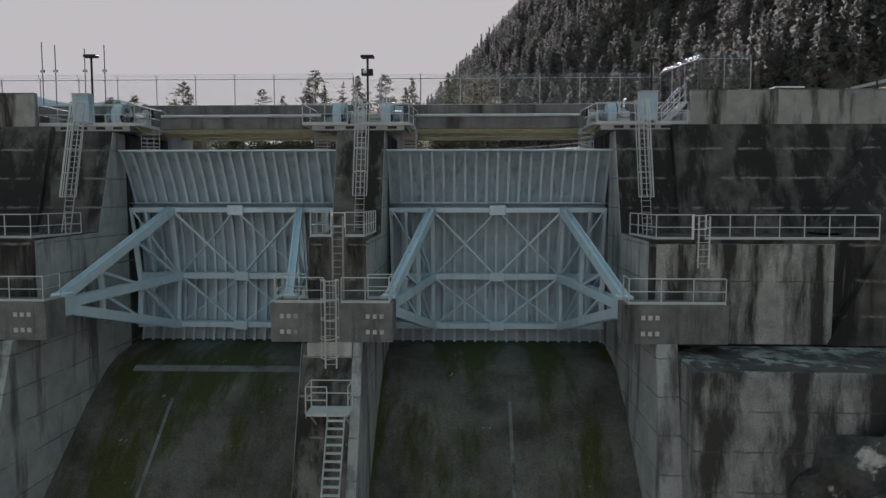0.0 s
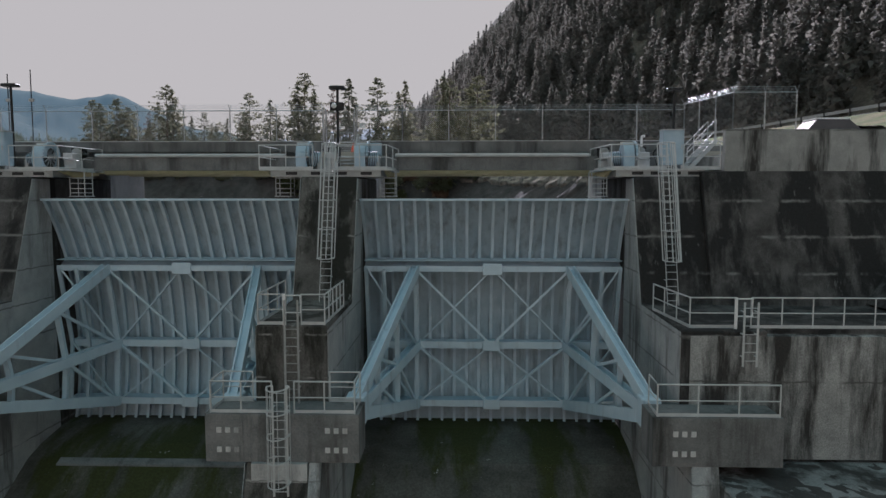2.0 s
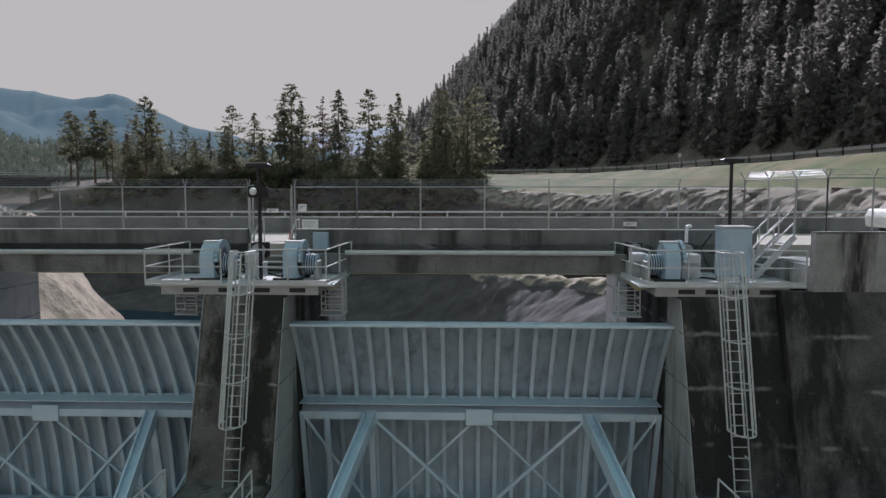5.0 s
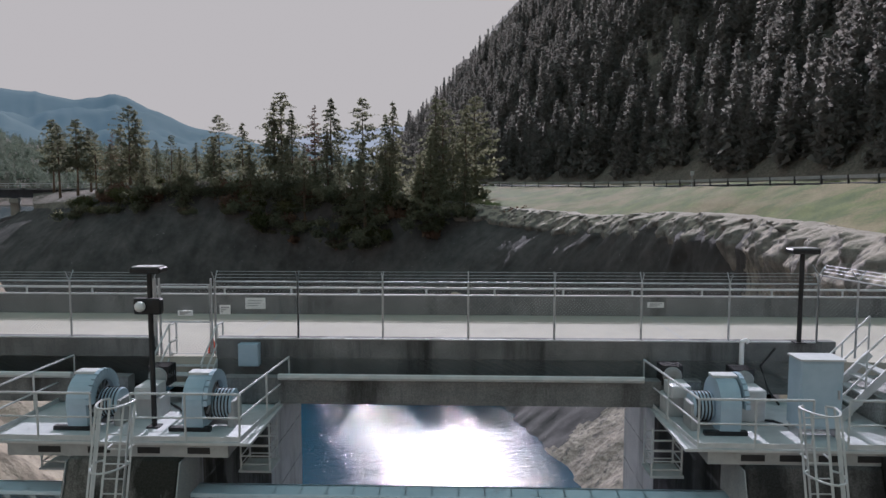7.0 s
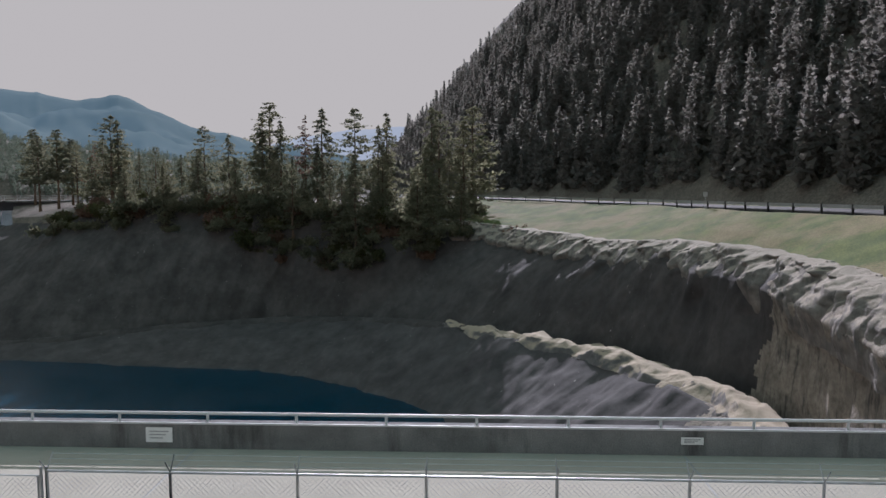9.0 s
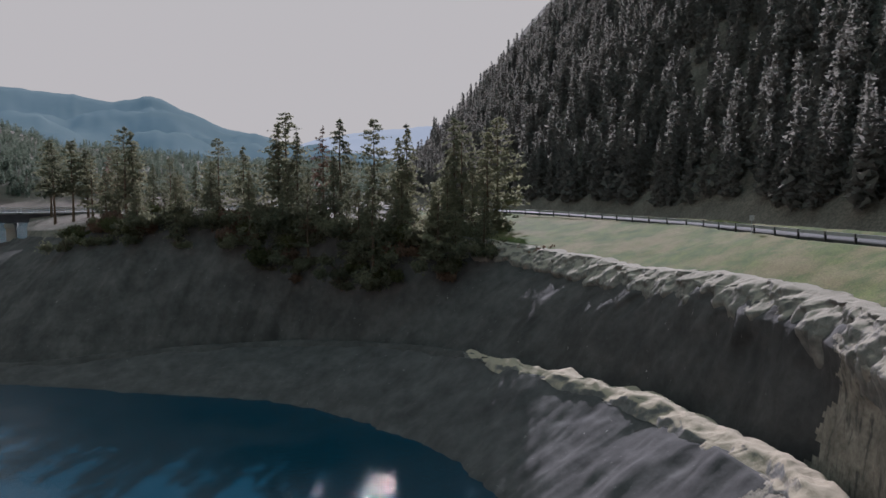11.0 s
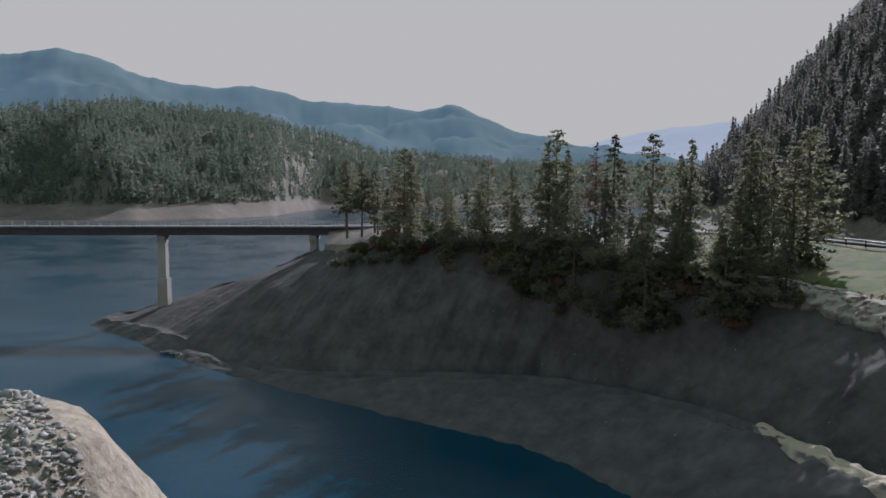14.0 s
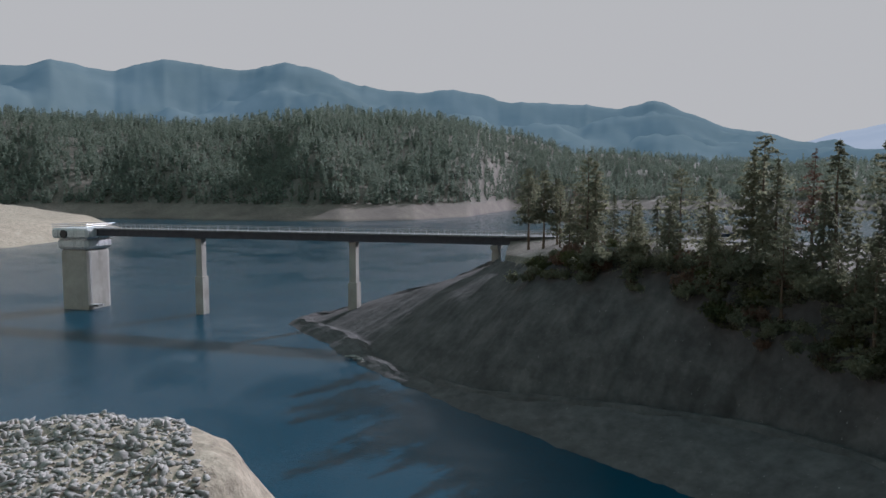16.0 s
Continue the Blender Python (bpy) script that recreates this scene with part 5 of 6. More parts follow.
def motor(x, y, label):
    t = thing("hoist_motor", label, "motor", (x, y, FZ), "hoist machinery")
    b = B(); box(b, -0.3, 0.3, -0.3, 0.3, 0, 0.5); bevel(b, 0.02, 1); part("pedestal", b, STEEL, t)
    b = B(); box(b, -0.24, 0.24, -0.5, 0.22, 0.503, 0.82); bevel(b, 0.05, 2); part("gearbox", b, STEEL, t)
    b = B(); cyl(b, (0, 0.55, 0.86), 0.24, 0.62, "y", 20); bevel(b, 0.02, 1); part("motor_body", b, STEEL_DIM, t)
    for k in range(5):
        b = B(); box(b, -0.26, 0.26, 0.3 + k * 0.11, 0.33 + k * 0.11, 0.62, 1.12); part("fin", b, BLACK, t)
    return t

def lamp_pole(x, y, z0, z1, label, fixture=True, lower=False):
    t = thing("lamp_pole", label, "lamp", (x, y, z0), "lamp poles")
    h = z1 - z0
    b = B(); cyl(b, (0, 0, h / 2), 0.06, h, "z", 10); part("pole", b, BLACK, t)
    b = B(); box(b, -0.14, 0.14, -0.14, 0.14, 0, 0.03); part("base_plate", b, BLACK, t)
    if fixture:
        b = B(); box(b, -0.36, 0.36, -0.25, 0.2, h, h + 0.14); bevel(b, 0.03, 1); hd = part("lamp_head", b, BLACK, t, "flat black rectangular lamp head")
        b = B(); box(b, -0.3, 0.3, -0.2, 0.15, h + 0.142, h + 0.16); part("top_cover", b, GALV, hd)
    if lower:
        b = B(); box(b, -0.33, 0.3, -0.16, 0.05, h - 0.95, h - 0.58); bevel(b, 0.03, 1); part("floodlight", b, BLACK, t)
        b = B(); bmesh.ops.create_uvsphere(b, u_segments=12, v_segments=8, radius=0.12); bmesh.ops.translate(b, verts=b.verts, vec=(-0.12, -0.26, h - 0.75)); part("camera_dome", b, WHITE, t, "white dome on a bracket")
    return t

PALEBLUE = surface("pale_blue_machine_paint", (0.3, 0.4, 0.48), (0.38, 0.48, 0.56), 2, 0.4, bumps=0.04, spec=0.4)

for name_, px, x0, x1 in (("mid", -7.35, -10.5, -4.55), ("right", 7.35, 4.85, 9.9), ("left", -22.05, -24.9, -19.4)):
    hoist_platform(x0, x1, x0, x1)
    f = [(x0 + 0.05, 2.6, FZ), (x0 - 0.02, -0.82, FZ), (px - 0.75, -0.84, FZ)]
    g = [(px + 0.15, -0.84, FZ), (x1 - 0.25, -0.82, FZ), (x1 - 0.03, 2.6, FZ)]
    if name_ == "right":
        f = [(x0 + 0.0, 2.6, FZ), (x0 + 0.3, -0.82, FZ), (px + 0.2, -0.84, FZ)]
        g = [(px + 0.95, -0.84, FZ), (x1, -0.82, FZ)]
    if name_ == "left":
        g = [(px + 0.15, -0.84, FZ), (x1 - 0.25, -0.82, FZ), (x1 - 0.03, 2.6, FZ)]
    railing(f, "pale steel tube railing round a hoist platform", "platform railings")
    railing(g, "pale steel tube railing round a hoist platform", "platform railings")
    # hung access cages beside the gate tops
    for sx in (-1, 1):
        cx = px + sx * 2.45
        if name_ == "left" and sx < 0 or name_ == "right" and sx > 0:
            continue
        t = thing("access_cage", "small pale steel access cage hung under the platform", "access cage", (cx, 0.9, FZ - 0.06), "access cages")
        for ex in (-0.35, 0.35):
            for ey in (-0.35, 0.35):
                b = B(); tube(b, [(ex, ey, 0), (ex, ey, -1.15)], 0.025, 5); part("post", b, STEEL, t)
        for z in (-0.3, -0.55, -0.8, -1.0):
            b = B(); tube(b, [(-0.35, -0.35, z), (0.35, -0.35, z), (0.35, 0.35, z), (-0.35, 0.35, z)], 0.02, 5, True); part("bar", b, STEEL, t)
        b = B(); box(b, -0.4, 0.4, -0.4, 0.4, -1.19, -1.14); part("tread", b, STEEL, t)

SL = Vector((0, -3.0, -5.28)).normalized()
for x in (-7.2, 7.35, -22.35):
    lx = x
    top = Vector((lx, -1.24, 2.4)); foot = Vector((lx, -3.05, -4.3 if lx < 0 and lx > -10 else -4.4))
    ladder(foot, top, "pale caged steel ladder up a battered pier face", cage=(0.27, 1.0))

gear_housing(-8.75, 0.35, -1, "rounded pale blue-grey hoist gear housing on a platform")
gear_housing(-6.05, 0.35, -1, "rounded pale blue-grey hoist gear housing on a platform")
motor(-7.55, 1.0, "pale grey hoist motor and gearbox on a pedestal")
gear_housing(6.15, 0.5, 1, "rounded pale blue-grey hoist gear housing on a platform")
motor(7.0, 1.2, "pale grey hoist motor beside a gear housing")
motor(5.35, 1.5, "small pale grey drive unit at the platform end")
gear_housing(-21.0, 0.4, 1, "rounded pale blue-grey hoist gear housing on a platform")
motor(-20.1, 1.2, "pale grey hoist motor beside a gear housing")

def control_cabinet(x, y, label):
    t = thing("control_cabinet", label, "cabinet", (x, y, FZ), "control cabinets")
    b = B(); box(b, -0.47, 0.47, -0.3, 0.3, 0.2, 1.75); bevel(b, 0.02, 1); part("body", b, PALEBLUE, t)
    b = B(); box(b, -0.44, 0.44, -0.325, -0.303, 0.25, 1.7); bevel(b, 0.006, 1); dr = part("door", b, PALEBLUE, t)
    b = B(); box(b, 0.34, 0.38, -0.36, -0.326, 0.9, 1.1); part("handle", b, GALV, dr)
    b = B(); box(b, -0.5, 0.5, -0.34, 0.33, 1.752, 1.79); part("roof", b, STEEL, t)
    for ex in (-0.4, 0.4):
        b = B(); box(b, ex - 0.04, ex + 0.04, -0.25, 0.25, 0, 0.2); part("leg", b, GALV, t)
control_cabinet(8.05, 0.15, "pale blue-grey electrical control cabinet on a platform")
control_cabinet(-22.95, 0.1, "pale blue-grey electrical control cabinet on a platform")
lamp_pole(-7.12, 0.1, FZ, 4.95, "black lamp pole with flat head and floodlight", True, True)
lamp_pole(8.9, 2.75, 2.84, 5.2, "black lamp pole beside the deck fence", True, False)
lamp_pole(-23.0, 1.2, FZ, 5.3, "tall black lamp pole on a platform", True, False)
b = B(); cyl(b, (0, 0, 0.8), 0.06, 1.6, "z", 12); b2 = thing("vent_pipe", "white vertical vent pipe with a bent top", "pipe", (7.25, 2.3, FZ))
part("pipe", b, WHITE, b2)
b = B(); tube(b, [(0, 0, 1.55), (0, -0.03, 1.66), (0.07, -0.06, 1.69), (0.13, -0.06, 1.64)], 0.06, 8); part("elbow", b, WHITE, b2)

# stair from the deck to the middle platform
st = thing("access_stair", "pale steel stair from the deck down to the platform", "stairs", (-7.3, 2.4, FZ))
for k in range(4):
    b = B(); box(b, -0.62, 0.62, -0.5 + k * 0.3, -0.2 + k * 0.3, 0.16 + k * 0.19, 0.2 + k * 0.19); part("tread", b, STEEL, st)
for sx in (-0.66, 0.66):
    b = B(); beam(b, (sx, -0.7, 0.05), (sx, 0.75, 0.98), 0.03, 0.2); part("stringer", b, STEEL, st)
    for nm, z in (("handrail", 1.0), ("mid_rail", 0.5)):
        b = B(); tube(b, [(sx, -0.6, 0.1 + z), (sx, 0.55, 0.85 + z), (sx, 1.0, 0.85 + z)], 0.025, 6); part(nm, b, STEEL, st)
    for y_, z in ((-0.6, 0.1), (0.55, 0.85), (1.0, 0.6)):
        b = B(); tube(b, [(sx, y_, z), (sx, y_, (0.1 if y_ < 0 else 0.85) + 1.0)], 0.025, 6); part("rail_post", b, STEEL, st)
b = B(); box(b, -0.7, 0.7, 0.65, 1.5, 0.88, 0.93); part("landing", b, STEEL, st)

cn = thing("traffic_cone", "small faded orange traffic cone on the landing", "cone", (-6.95, 3.4, FZ + 0.93))
b = B(); cyl(b, (0, 0, 0.26), 0.14, 0.48, "z", 16, 0.03); part("cone", b, RED, cn)
b = B(); box(b, -0.18, 0.18, -0.18, 0.18, 0, 0.03); part("base", b, RED, cn)
jb = thing("junction_box", "pale blue junction box on the parapet face", "electrical box", (-5.7, 2.78, 2.1))
b = B(); box(b, -0.28, 0.28, -0.12, 0.12, 0, 0.62); bevel(b, 0.015, 1); part("box", b, PALEBLUE, jb)
b = B(); box(b, -0.25, 0.25, -0.14, -0.122, 0.03, 0.59); part("cover", b, PALEBLUE, jb)
# stair at the right platform end
st2 = thing("access_stair", "short pale steel stair beside the cabinet", "stairs", (9.3, 1.6, FZ))
for k in range(5):
    b = B(); box(b, -0.1 + k * 0.22, 0.16 + k * 0.22, -0.5, 0.5, 0.12 + k * 0.25, 0.16 + k * 0.25); part("tread", b, STEEL, st2)
for sy in (-0.55, 0.55):
    b = B(); beam(b, (-0.2, sy, 0), (1.1, sy, 1.4), 0.03, 0.2); part("stringer", b, STEEL, st2)
    for z in (0.5, 1.0):
        b = B(); tube(b, [(-0.25, sy, z), (1.05, sy, 1.35 + z)], 0.025, 6); part("handrail", b, STEEL, st2)
    for f in (0, 0.5, 1):
        b = B(); tube(b, [(-0.25 + 1.3 * f, sy, 1.35 * f), (-0.25 + 1.3 * f, sy, 1.35 * f + 1.0)], 0.025, 6); part("rail_post", b, STEEL, st2)

# walkway rails on the stepped piers
Z2, Z3 = -4.31, -7.0
railing([(-8.52, -4.3, Z2), (-8.52, -8.1, Z2), (-7.55, -8.1, Z2)], "pale steel railing on a stepped pier walkway", "walkway railings", gap=1.1)
railing([(-7.0, -8.1, Z2), (-6.18, -8.1, Z2), (-6.18, -4.3, Z2)], "pale steel railing on a stepped pier walkway", "walkway railings", gap=0.8)
railing([(6.2, -4.2, -4.42), (6.5, -7.72, -4.42), (8.05, -7.72, -4.42)], "pale steel railing along the abutment walkway", "walkway railings", gap=1.2)
railing([(8.6, -7.72, -4.42), (16.0, -7.72, -4.42)], "long pale steel railing along the abutment walkway", "walkway railings", gap=1.05)
railing([(-20.9, -4.2, -4.42), (-21.2, -7.72, -4.42), (-40, -7.72, -4.42)], "pale steel railing along an abutment walkway", "walkway railings", gap=1.2)
for x0, x1 in ((-9.75, -7.7), (-6.95, -4.95)):
    railing([(x0, -9.5, Z3), (x1, -9.5, Z3)], "pale steel railing on a trunnion platform", "trunnion railings", gap=1.3)
    xe = x0 if x0 < -8 else x1
    xi = -8.7 if x0 < -8 else -6.0
    railing([(xe, -9.45, Z3), (xe, -8.25, Z3), (xi, -8.25, Z3)], "pale steel end railing on a trunnion platform", "trunnion railings", gap=1.2)
railing([(5.0, -8.25, Z3), (4.95, -9.5, Z3), (8.9, -9.5, Z3)], "pale steel railing on a trunnion platform beside the abutment", "trunnion railings", gap=1.3)
railing([(-24, -9.5, Z3), (-19.65, -9.5, Z3), (-19.65, -8.25, Z3)], "pale steel railing on a trunnion platform by the training wall", "trunnion railings", gap=1.3)

for x, y, z in ((-7.28, -8.2, Z2), (8.32, -7.85, -4.42)):
    t = thing("ladder_gate", "white safety gate at a ladder head", "gate", (x, y, z), "ladder gates")
    b = B(); tube(b, [(-0.27, 0, 0.45), (0.27, 0, 0.45), (0.27, 0, 1.05), (-0.27, 0, 1.05)], 0.03, 6, True); part("gate_frame", b, WHITE, t)
    b = B(); box(b, -0.34, -0.24, -0.02, 0.02, 0, 1.1); part("gate_post", b, WHITE, t)
ladder((-7.28, -8.42, -7.0), (-7.28, -8.42, -3.4), "narrow darker steel ladder down the pier step", mat=STEEL_DIM)
ladder((8.32, -8.42, -5.6), (8.32, -8.42, -3.4), "narrow steel ladder down the abutment face")
ladder((-7.33, -9.92, -10.9), (-7.33, -9.92, -5.95), "caged steel ladder below the trunnion platform", cage=(0.36, 1.0))

# landing and ship's ladder on the pier nose
def landing(x0, x1, y0, y1, z, gap):
    t = thing("ladder_landing", "small pale steel landing with railings on the pier nose", "landing", ((x0 + x1) / 2, (y0 + y1) / 2, z), "landings")
    hx, hy = (x1 - x0) / 2, (y1 - y0) / 2
    b = B(); box(b, -hx, hx, -hy, hy, -0.12, 0); part("floor_grate", b, STEEL, t)
    for zz in (0.53, 1.05):
        b = B(); tube(b, [(hx, -hy, zz), (hx, hy, zz), (-hx, hy, zz), (-hx, -hy, zz), (0, -hy, zz)], 0.025, 6); part("rail", b, STEEL, t)
    for ex, ey in ((-hx, -hy), (hx, -hy), (hx, hy), (-hx, hy), (0, -hy)):
        b = B(); tube(b, [(ex, ey, 0), (ex, ey, 1.05)], 0.026, 6); part("post", b, STEEL, t)
    for ex in (-hx + 0.15, hx - 0.15):
        b = B(); beam(b, (ex, -hy + 0.1, -0.12), (ex, hy + 0.5, -1.0), 0.05, 0.08); part("knee_brace", b, STEEL, t)
landing(-7.95, -6.3, -11.9, -10.9, -10.95, 0)
landing(-8.5, -6.5, -15.2, -14.1, -15.1, 0)
sh = thing("ship_ladder", "steep pale steel ship's ladder between landings", "stairs", (-6.75, -14.2, -15.1))
for sx in (-0.33, 0.33):
    b = B(); beam(b, (sx, 0.1, 0), (sx, 2.25, 4.15), 0.03, 0.17); part("stringer", b, STEEL, sh)
for k in range(15):
    f = (k + 0.7) / 15.5
    b = B(); box(b, -0.32, 0.32, 2.15 * f - 0.02, 2.15 * f + 0.16, 4.15 * f - 0.015, 4.15 * f + 0.02); part("tread", b, STEEL, sh)

# ---- deck fence and rails ----
def fence_run(pts, z0, h, label, mesh=True, gap=2.33, wires=True, top=True):
    t = thing("chain_link_fence", label, "fence", (*pts[0][:2], z0), "deck fences")
    P = [Vector((p[0] - pts[0][0], p[1] - pts[0][1], 0)) for p in pts]
    up = Vector((0, 0, 1))
    if top:
        b = B(); tube(b, [p + up * h for p in P], 0.024, 6); part("top_rail", b, GALV, t)
    for p, q in zip(P, P[1:]):
        L = (q - p).length
        n = max(1, round(L / gap))
        s = (q - p).normalized().cross(up)
        for k in range(n + 1):
            c = p.lerp(q, k / n)
            b = B(); tube(b, [c - up * 0.3, c + up * h], 0.03, 6)
            if wires:
                for e_ in (-0.2, 0.2):
                    tube(b, [c + up * h, c + up * (h + 0.28) + s * e_], 0.014, 4)
            part("post", b, GALV, t)
        if mesh:
            b = B()
            vs = [b.verts.new(v_) for v_ in (p + s * 0.04 + up * 0.05, q + s * 0.04 + up * 0.05, q + s * 0.04 + up * h, p + s * 0.04 + up * h)]
            b.faces.new(vs)
            part("mesh_panel", b, CHAIN, t, "diamond chain-link mesh")
        if wires:
            for z, e_ in ((0.1, 0.08), (0.18, 0.13), (0.26, 0.18)):
                b = B(); tube(b, [p + up * (h + z) - s * e_, q + up * (h + z) - s * e_], 0.006, 4); part("barbed_wire", b, GALV, t)
    return t
FH = 1.52
fence_run([(-8.4, 3.05), (-29.5, 3.05), (-69, 3.05)], 2.84, FH, "galvanised chain-link fence with barbed wire on the parapet")
fence_run([(-6.7, 3.05), (-4.42, 3.05), (9.5, 3.05)], 2.84, FH, "galvanised chain-link fence with barbed wire on the parapet", gap=2.33)
fence_run([(9.5, 3.05), (10.3, -1.05), (13.0, -1.05)], 3.0, 1.6, "galvanised chain-link corner fence on the abutment", gap=1.6)
gt = thing("fence_gate", "chain-link pedestrian gate standing in the deck fence", "gate", (-7.53, 3.05, 2.28))
gt.scale = (1, 1, 0.8)
for x in (-0.82, 0.82, -0.72, 0.72):
    b = B(); tube(b, [(x, 0, 0), (x, 0, 2.7)], 0.03, 6); part("gate_post", b, GALV, gt)
b = B(); tube(b, [(-0.68, -0.03, 0.1), (0.68, -0.03, 0.1), (0.68, -0.03, 2.5), (-0.68, -0.03, 2.5)], 0.025, 6, True); part("gate_frame", b, GALV, gt)
b = B(); tube(b, [(-0.68, -0.03, 1.2), (0.68, -0.03, 1.2)], 0.02, 6); part("crossbar", b, GALV, gt)
b = B(); b.faces.new([b.verts.new(v_) for v_ in ((-0.68, 0.0, 0.1), (0.68, 0.0, 0.1), (0.68, 0.0, 2.5), (-0.68, 0.0, 2.5))]); part("mesh_panel", b, CHAIN, gt)
for x in (-21.5, -6.6, 6.8, 21.5):
    b = B(); box(b, x - 0.025, x + 0.025, 3.22, 9.48, 2.29, 2.304)
    solid("deck_joint", b, STEEL_DIM, "dark narrow expansion joint across the roadway", "joint", group="deck joints")
def sign(x, y, z, w, h, label, mat=None):
    t = thing("sign_plate", label, "sign", (x, y, z), "deck signs")
    b = B(); box(b, -w / 2, w / 2, -0.012, 0.0, -h / 2, h / 2); part("plate", b, mat or WHITE, t)
    for k in range(3):
        b = B(); box(b, -w * 0.36, w * 0.36 - 0.08 * k, -0.016, -0.0125, h * (0.24 - 0.22 * k) - 0.02, h * (0.24 - 0.22 * k) + 0.015); part("text_bar", b, GALV, t)
sign(-7.5, 2.96, 3.5, 0.42, 0.14, "small grey sign on the fence gate")
sign(-6.4, 2.96, 3.6, 0.3, 0.26, "small square sign wired to the fence")
sign(-7.6, 9.47, 2.7, 0.75, 0.42, "white sign on the lake-side parapet")
sign(7.0, 9.47, 2.72, 0.6, 0.2, "white sign on the lake-side parapet")
ur = thing("parapet_rail", "low pale steel rail on the lake-side parapet", "railing", (0, 9.66, 3.02))
b = B(); tube(b, [(-69, 0, 0.24), (69, 0, 0.24)], 0.045, 6); part("top_rail", b, STEEL, ur)
b = B(); box(b, -69, 69, -0.19, -0.15, -0.02, 0.03); part("coping_angle", b, STEEL, ur)
for k in range(56):
    b = B(); tube(b, [(-68.8 + k * 2.5, 0, 0), (-68.8 + k * 2.5, 0, 0.24)], 0.04, 6); part("post", b, STEEL, ur)
nr = thing("parapet_edge", "pale steel angle along the downstream parapet edge", "edge trim", (0, 2.885, 2.81))
for x0, x1 in ((-69, -8.42), (-6.63, 9.4)):
    b = B(); box(b, x0, x1, -0.015, 0.012, 0, 0.035); part("edge_angle", b, STEEL, nr)

for x in (-24.6, -26.4, -27.2, -23.4):
    t = thing("mast", "thin antenna mast on the abutment", "mast", (x, 3.4, 2.3), "masts")
    b = B(); tube(b, [(0, 0, 0), (0, 0, 3.6 + (x % 1))], 0.03, 6); part("pole", b, BLACK, t)
    b = B(); box(b, -0.12, 0.12, -0.05, 0.05, 2.6, 2.75); part("antenna_box", b, GALV, t)

# parked car on the deck
car = thing("parked_car", "white car parked on the dam roadway", "car", (18.4, 6.4, 2.3))
car.scale = (1.0, 1.0, 1.26)
WHITECAR = surface("white_car_paint", (0.7, 0.7, 0.7), (0.78, 0.78, 0.78), 2, 0.25, bumps=0.0, spec=0.6)
GLASS = surface("dark_car_glass", (0.02, 0.022, 0.025), (0.03, 0.032, 0.035), 2, 0.08, bumps=0.0, spec=0.7)
b = B(); prism_y = [(-2.2, 0.35), (2.2, 0.35), (2.25, 0.75), (1.9, 0.92), (-2.1, 0.95), (-2.25, 0.7)]
A_ = [b.verts.new((x, -0.88, z)) for x, z in prism_y]; C_ = [b.verts.new((x, 0.88, z)) for x, z in prism_y]
for i in range(6):
    b.faces.new((A_[i], A_[(i + 1) % 6], C_[(i + 1) % 6], C_[i]))
b.faces.new(A_[::-1]); b.faces.new(C_); bevel(b, 0.08, 2); part("body", b, WHITECAR, car)
cab = [(-1.7, 0.94), (1.25, 0.94), (0.55, 1.44), (-1.15, 1.46)]
b = B(); A_ = [b.verts.new((x, -0.74 if z > 1 else -0.84, z)) for x, z in cab]; C_ = [b.verts.new((x, 0.74 if z > 1 else 0.84, z)) for x, z in cab]
for i in range(4):
    b.faces.new((A_[i], A_[(i + 1) % 4], C_[(i + 1) % 4], C_[i]))
b.faces.new(A_[::-1]); b.faces.new(C_); part("glazed_cabin", b, GLASS, car)
b = B(); box(b, -1.2, 0.6, -0.72, 0.72, 1.44, 1.52); bevel(b, 0.035, 2); part("roof", b, WHITECAR, car)
for x in (-1.35, 1.35):
    for y_ in (-0.82, 0.82):
        b = B(); cyl(b, (x, y_, 0.32), 0.32, 0.2, "y", 20); w_ = part("tyre", b, RUBBER, car)
        b = B(); cyl(b, (x, y_ * 1.12, 0.32), 0.2, 0.04, "y", 16); part("rim", b, GALV, w_)

# ---- road furniture ----
def polyline_at(L, s):
    for p, q in zip(L, L[1:]):
        d = (q - p).length
        if s <= d:
            return p.lerp(q, s / d), (q - p).normalized()
        s -= d
    return L[-1], (L[-1] - L[-2]).normalized()
RL = [p + Vector((0.2, -0.1, 0.1)) for p in ROADLINE[:9]]
gr = thing("guard_rail", "galvanised steel guard rail along the road edge", "guard rail", RL[0])
pts = [polyline_at(RL, s)[0] for s in np.linspace(0, 152, 41)]
for p, q in zip(pts, pts[1:]):
    b = B()
    beam(b, p - RL[0] + Vector((0, 0, 0.62)), q - RL[0] + Vector((0, 0, 0.62)), 0.06, 0.3)
    part("rail_beam", b, GALV, gr)
for k in range(40):
    p, d = polyline_at(RL, k * 3.8)
    p = p - RL[0]
    b = B(); box(b, p.x - 0.08, p.x + 0.08, p.y - 0.08, p.y + 0.08, p.z - 0.6, p.z + 0.8); part("post", b, BLACK, gr)
t = thing("road_sign", "small road sign on a post by the guard rail", "sign", (28.6, 73.0, 7.3))
b = B(); tube(b, [(0, 0, 0), (0, 0, 2.0)], 0.04, 6); part("post", b, GALV, t)
b = B(); box(b, -0.25, 0.25, -0.03, -0.0, 1.5, 2.05); part("plate", b, GALV, t)
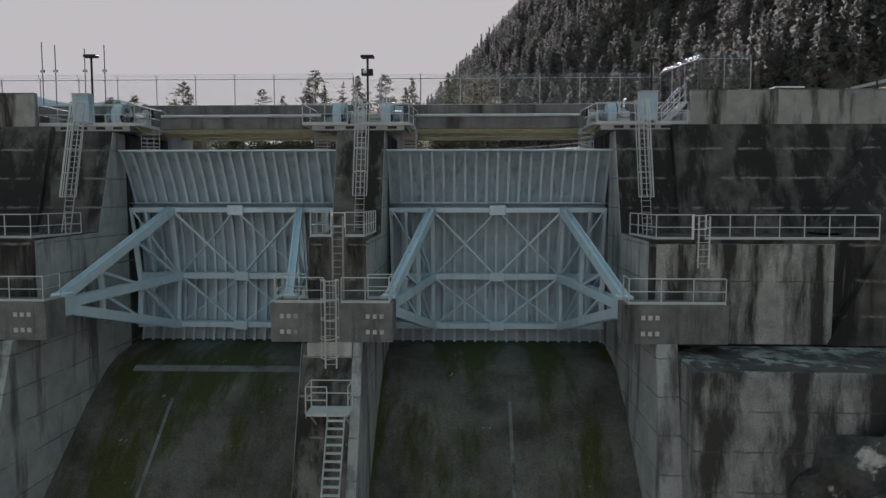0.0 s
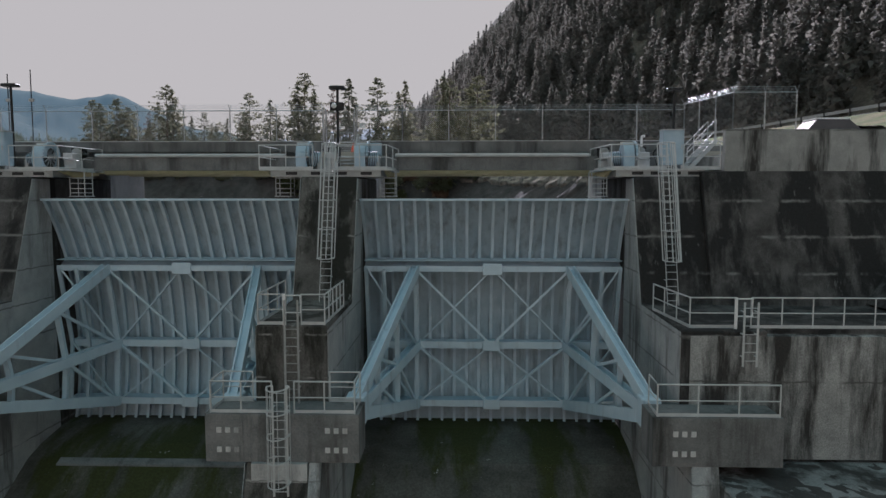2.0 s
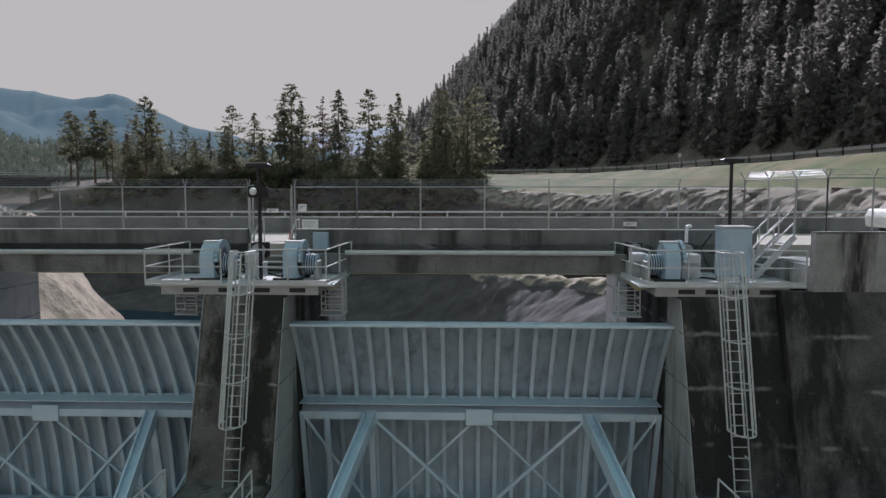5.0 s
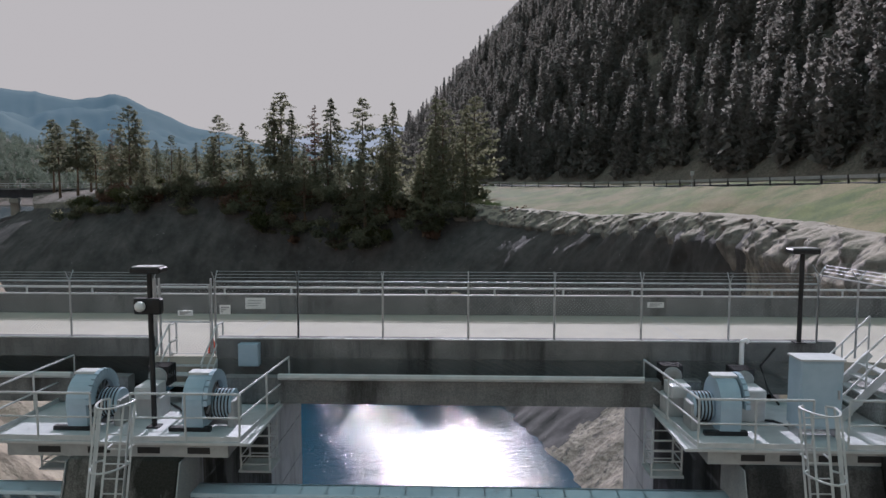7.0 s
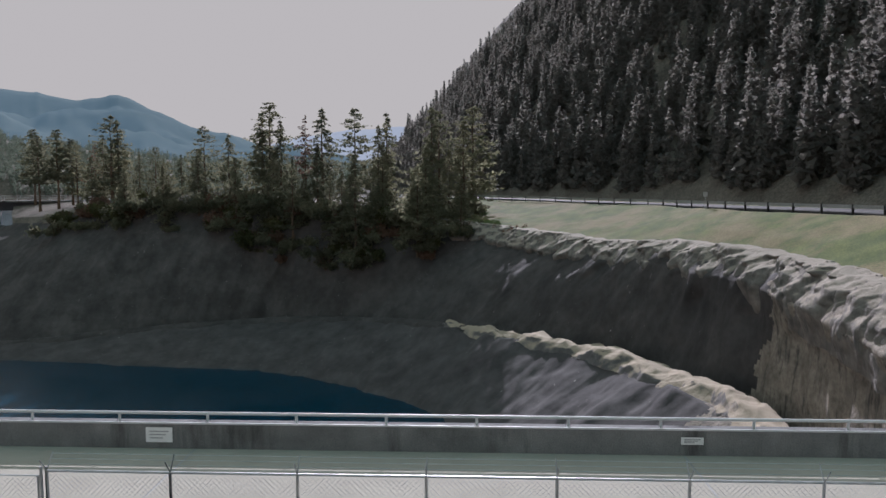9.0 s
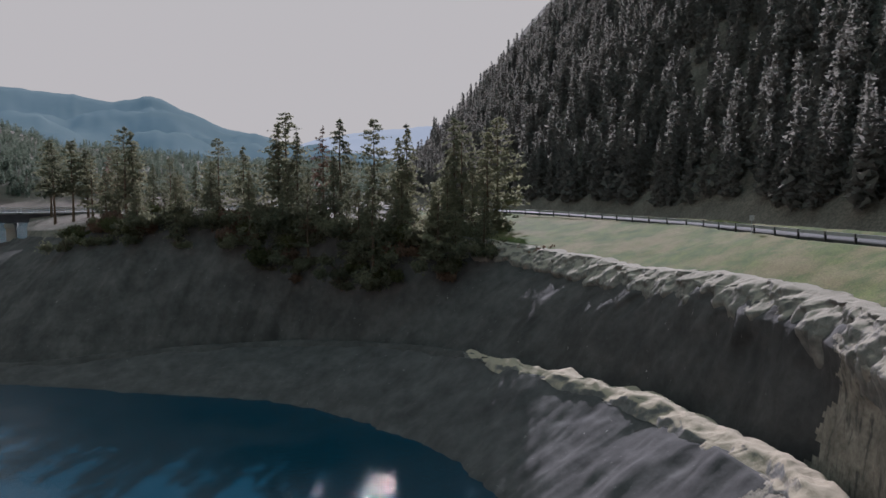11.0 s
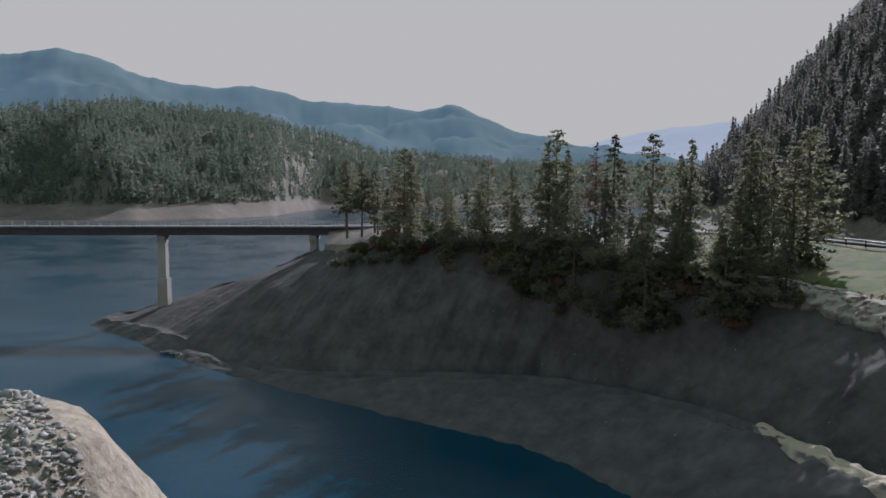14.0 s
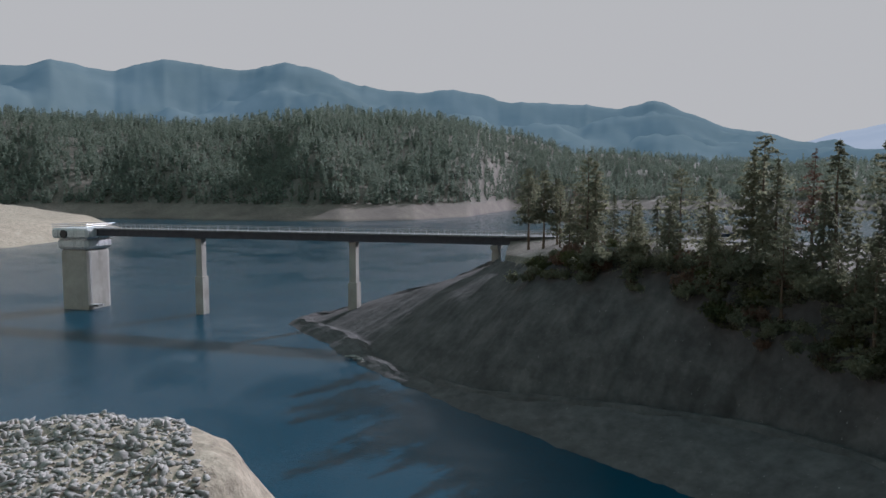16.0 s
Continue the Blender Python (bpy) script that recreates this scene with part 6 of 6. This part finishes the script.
# field fence on the grass
fl = [Vector((a0 + 3.2, a1 + 1.5, 0)) for a0, a1, *_ in SHELF[1:7]]
for i, p in enumerate(fl):
    p.z = ground_at(p.x, p.y)
ff = thing("field_fence", "low wire field fence on the grass shelf", "fence", fl[0])
for s in np.arange(0, 52, 1.9):
    p, d = polyline_at(fl, s)
    z = ground_at(p.x, p.y)
    q_ = Vector((p.x, p.y, z)) - fl[0]
    b = B(); tube(b, [q_ - Vector((0, 0, 0.2)), q_ + Vector((0, 0, 1.4))], 0.022, 5); part("post", b, GALV, ff)
for h_ in (0.5, 1.0, 1.45):
    b = B()
    pp = [polyline_at(fl, s)[0] for s in np.linspace(0, 51, 28)]
    tube(b, [Vector((p.x, p.y, ground_at(p.x, p.y) + h_)) - fl[0] for p in pp], 0.005, 4); part("wire", b, GALV, ff)

# ---- riprap on the left embankment ----
me = bpy.data.objects["bank_left"].data
co = np.empty(len(me.vertices) * 3, np.float32); me.vertices.foreach_get("co", co); LP = co.reshape(-1, 3)
def stone_proto(seed):
    r_ = np.random.default_rng(seed)
    b = B(); bmesh.ops.create_icosphere(b, subdivisions=1, radius=1)
    for v_ in b.verts:
        v_.co *= r_.uniform(0.45, 1.25)
        v_.co.z *= 0.6
    return b
PROTO = []
for k in range(6):
    b = stone_proto(k + 50); b.verts.ensure_lookup_table()
    PROTO.append((np.array([v_.co[:] for v_ in b.verts]), np.array([[v_.index for v_ in f_.verts] for f_ in b.faces])))
    b.free()
STONES = [raw_mesh("stone", V_, F_, STONE) for V_, F_ in PROTO]
rs = np.random.default_rng(77)
GR = LP.reshape(240, 70, 3)
q00, q10, q01 = GR[:-1, :-1], GR[1:, :-1], GR[:-1, 1:]
area = np.linalg.norm(np.cross(q10 - q00, q01 - q00), axis=2)
area *= (q00[..., 1] < 30.6 - 0.349 * (q00[..., 0] + 37.2)) & (q00[..., 0] < -27) & (q00[..., 0] > -60) & (q00[..., 1] > 15) & (q00[..., 2] > -1.0)
cells = rs.choice(area.size, 20000, p=(area / area.sum()).ravel())
spots = iter(cells)
def spot():
    k = next(spots)
    i, j = divmod(int(k), 69)
    return GR[i, j] + (GR[i + 1, j] - GR[i, j]) * rs.random() + (GR[i, j + 1] - GR[i, j]) * rs.random()
pile = tagged(new("riprap"), "heap of pale angular riprap stones on the embankment", "stones", kind="stuff")
for k in range(280):
    p = spot()
    ob = new("stone", STONES[k % 6]); ob.parent = pile
    s = rs.uniform(0.18, 0.42)
    ob.location, ob.scale, ob.rotation_euler = p + [0, 0, 0.1], (s * rs.uniform(0.8, 1.4), s, s * rs.uniform(0.7, 1.0)), tuple(rs.uniform(0, 6.28, 3))
Vs, Fs, off = [], [], 0
for k in range(9000):
    p = spot(); V0, F0 = PROTO[k % 6]
    s = 0.06 + 0.26 * rs.random() ** 3
    a_ = rs.uniform(0, 6.28); c_, s_ = math.cos(a_), math.sin(a_)
    W_ = V0 * [s * 1.3, s, s * 0.8]
    W_ = np.stack([W_[:, 0] * c_ - W_[:, 1] * s_, W_[:, 0] * s_ + W_[:, 1] * c_, W_[:, 2] + 0.5 * W_[:, 0] * rs.uniform(-1, 1)], 1) + p + [0, 0, 0.03]
    Vs.append(W_); Fs.append(F0 + off); off += len(V0)
ob = new("small_stones", raw_mesh("small_stones", np.concatenate(Vs), np.concatenate(Fs), STONE)); ob.parent = pile
tagged(ob, kind="stuff")

for pts in ([(7.75, 0.4, FZ + 0.03), (7.5, 0.9, FZ + 0.03), (6.9, 1.0, FZ + 0.05), (6.4, 1.4, FZ + 0.03)], [(-6.7, 0.9, FZ + 0.03), (-7.0, 1.3, FZ + 0.03), (-7.6, 1.9, FZ + 0.03), (-8.4, 2.1, FZ + 0.03)], [(8.3, 2.75, 2.7), (7.95, 2.8, 2.2), (8.1, 2.6, 1.6), (8.2, 2.2, FZ + 0.03)]):
    b = B(); tube(b, pts, 0.03, 6)
    tagged(new("power_cable", mesh_of("power_cable", b, BLACK)), "black power cable lying on the hoist platform", "cable", "power cables")
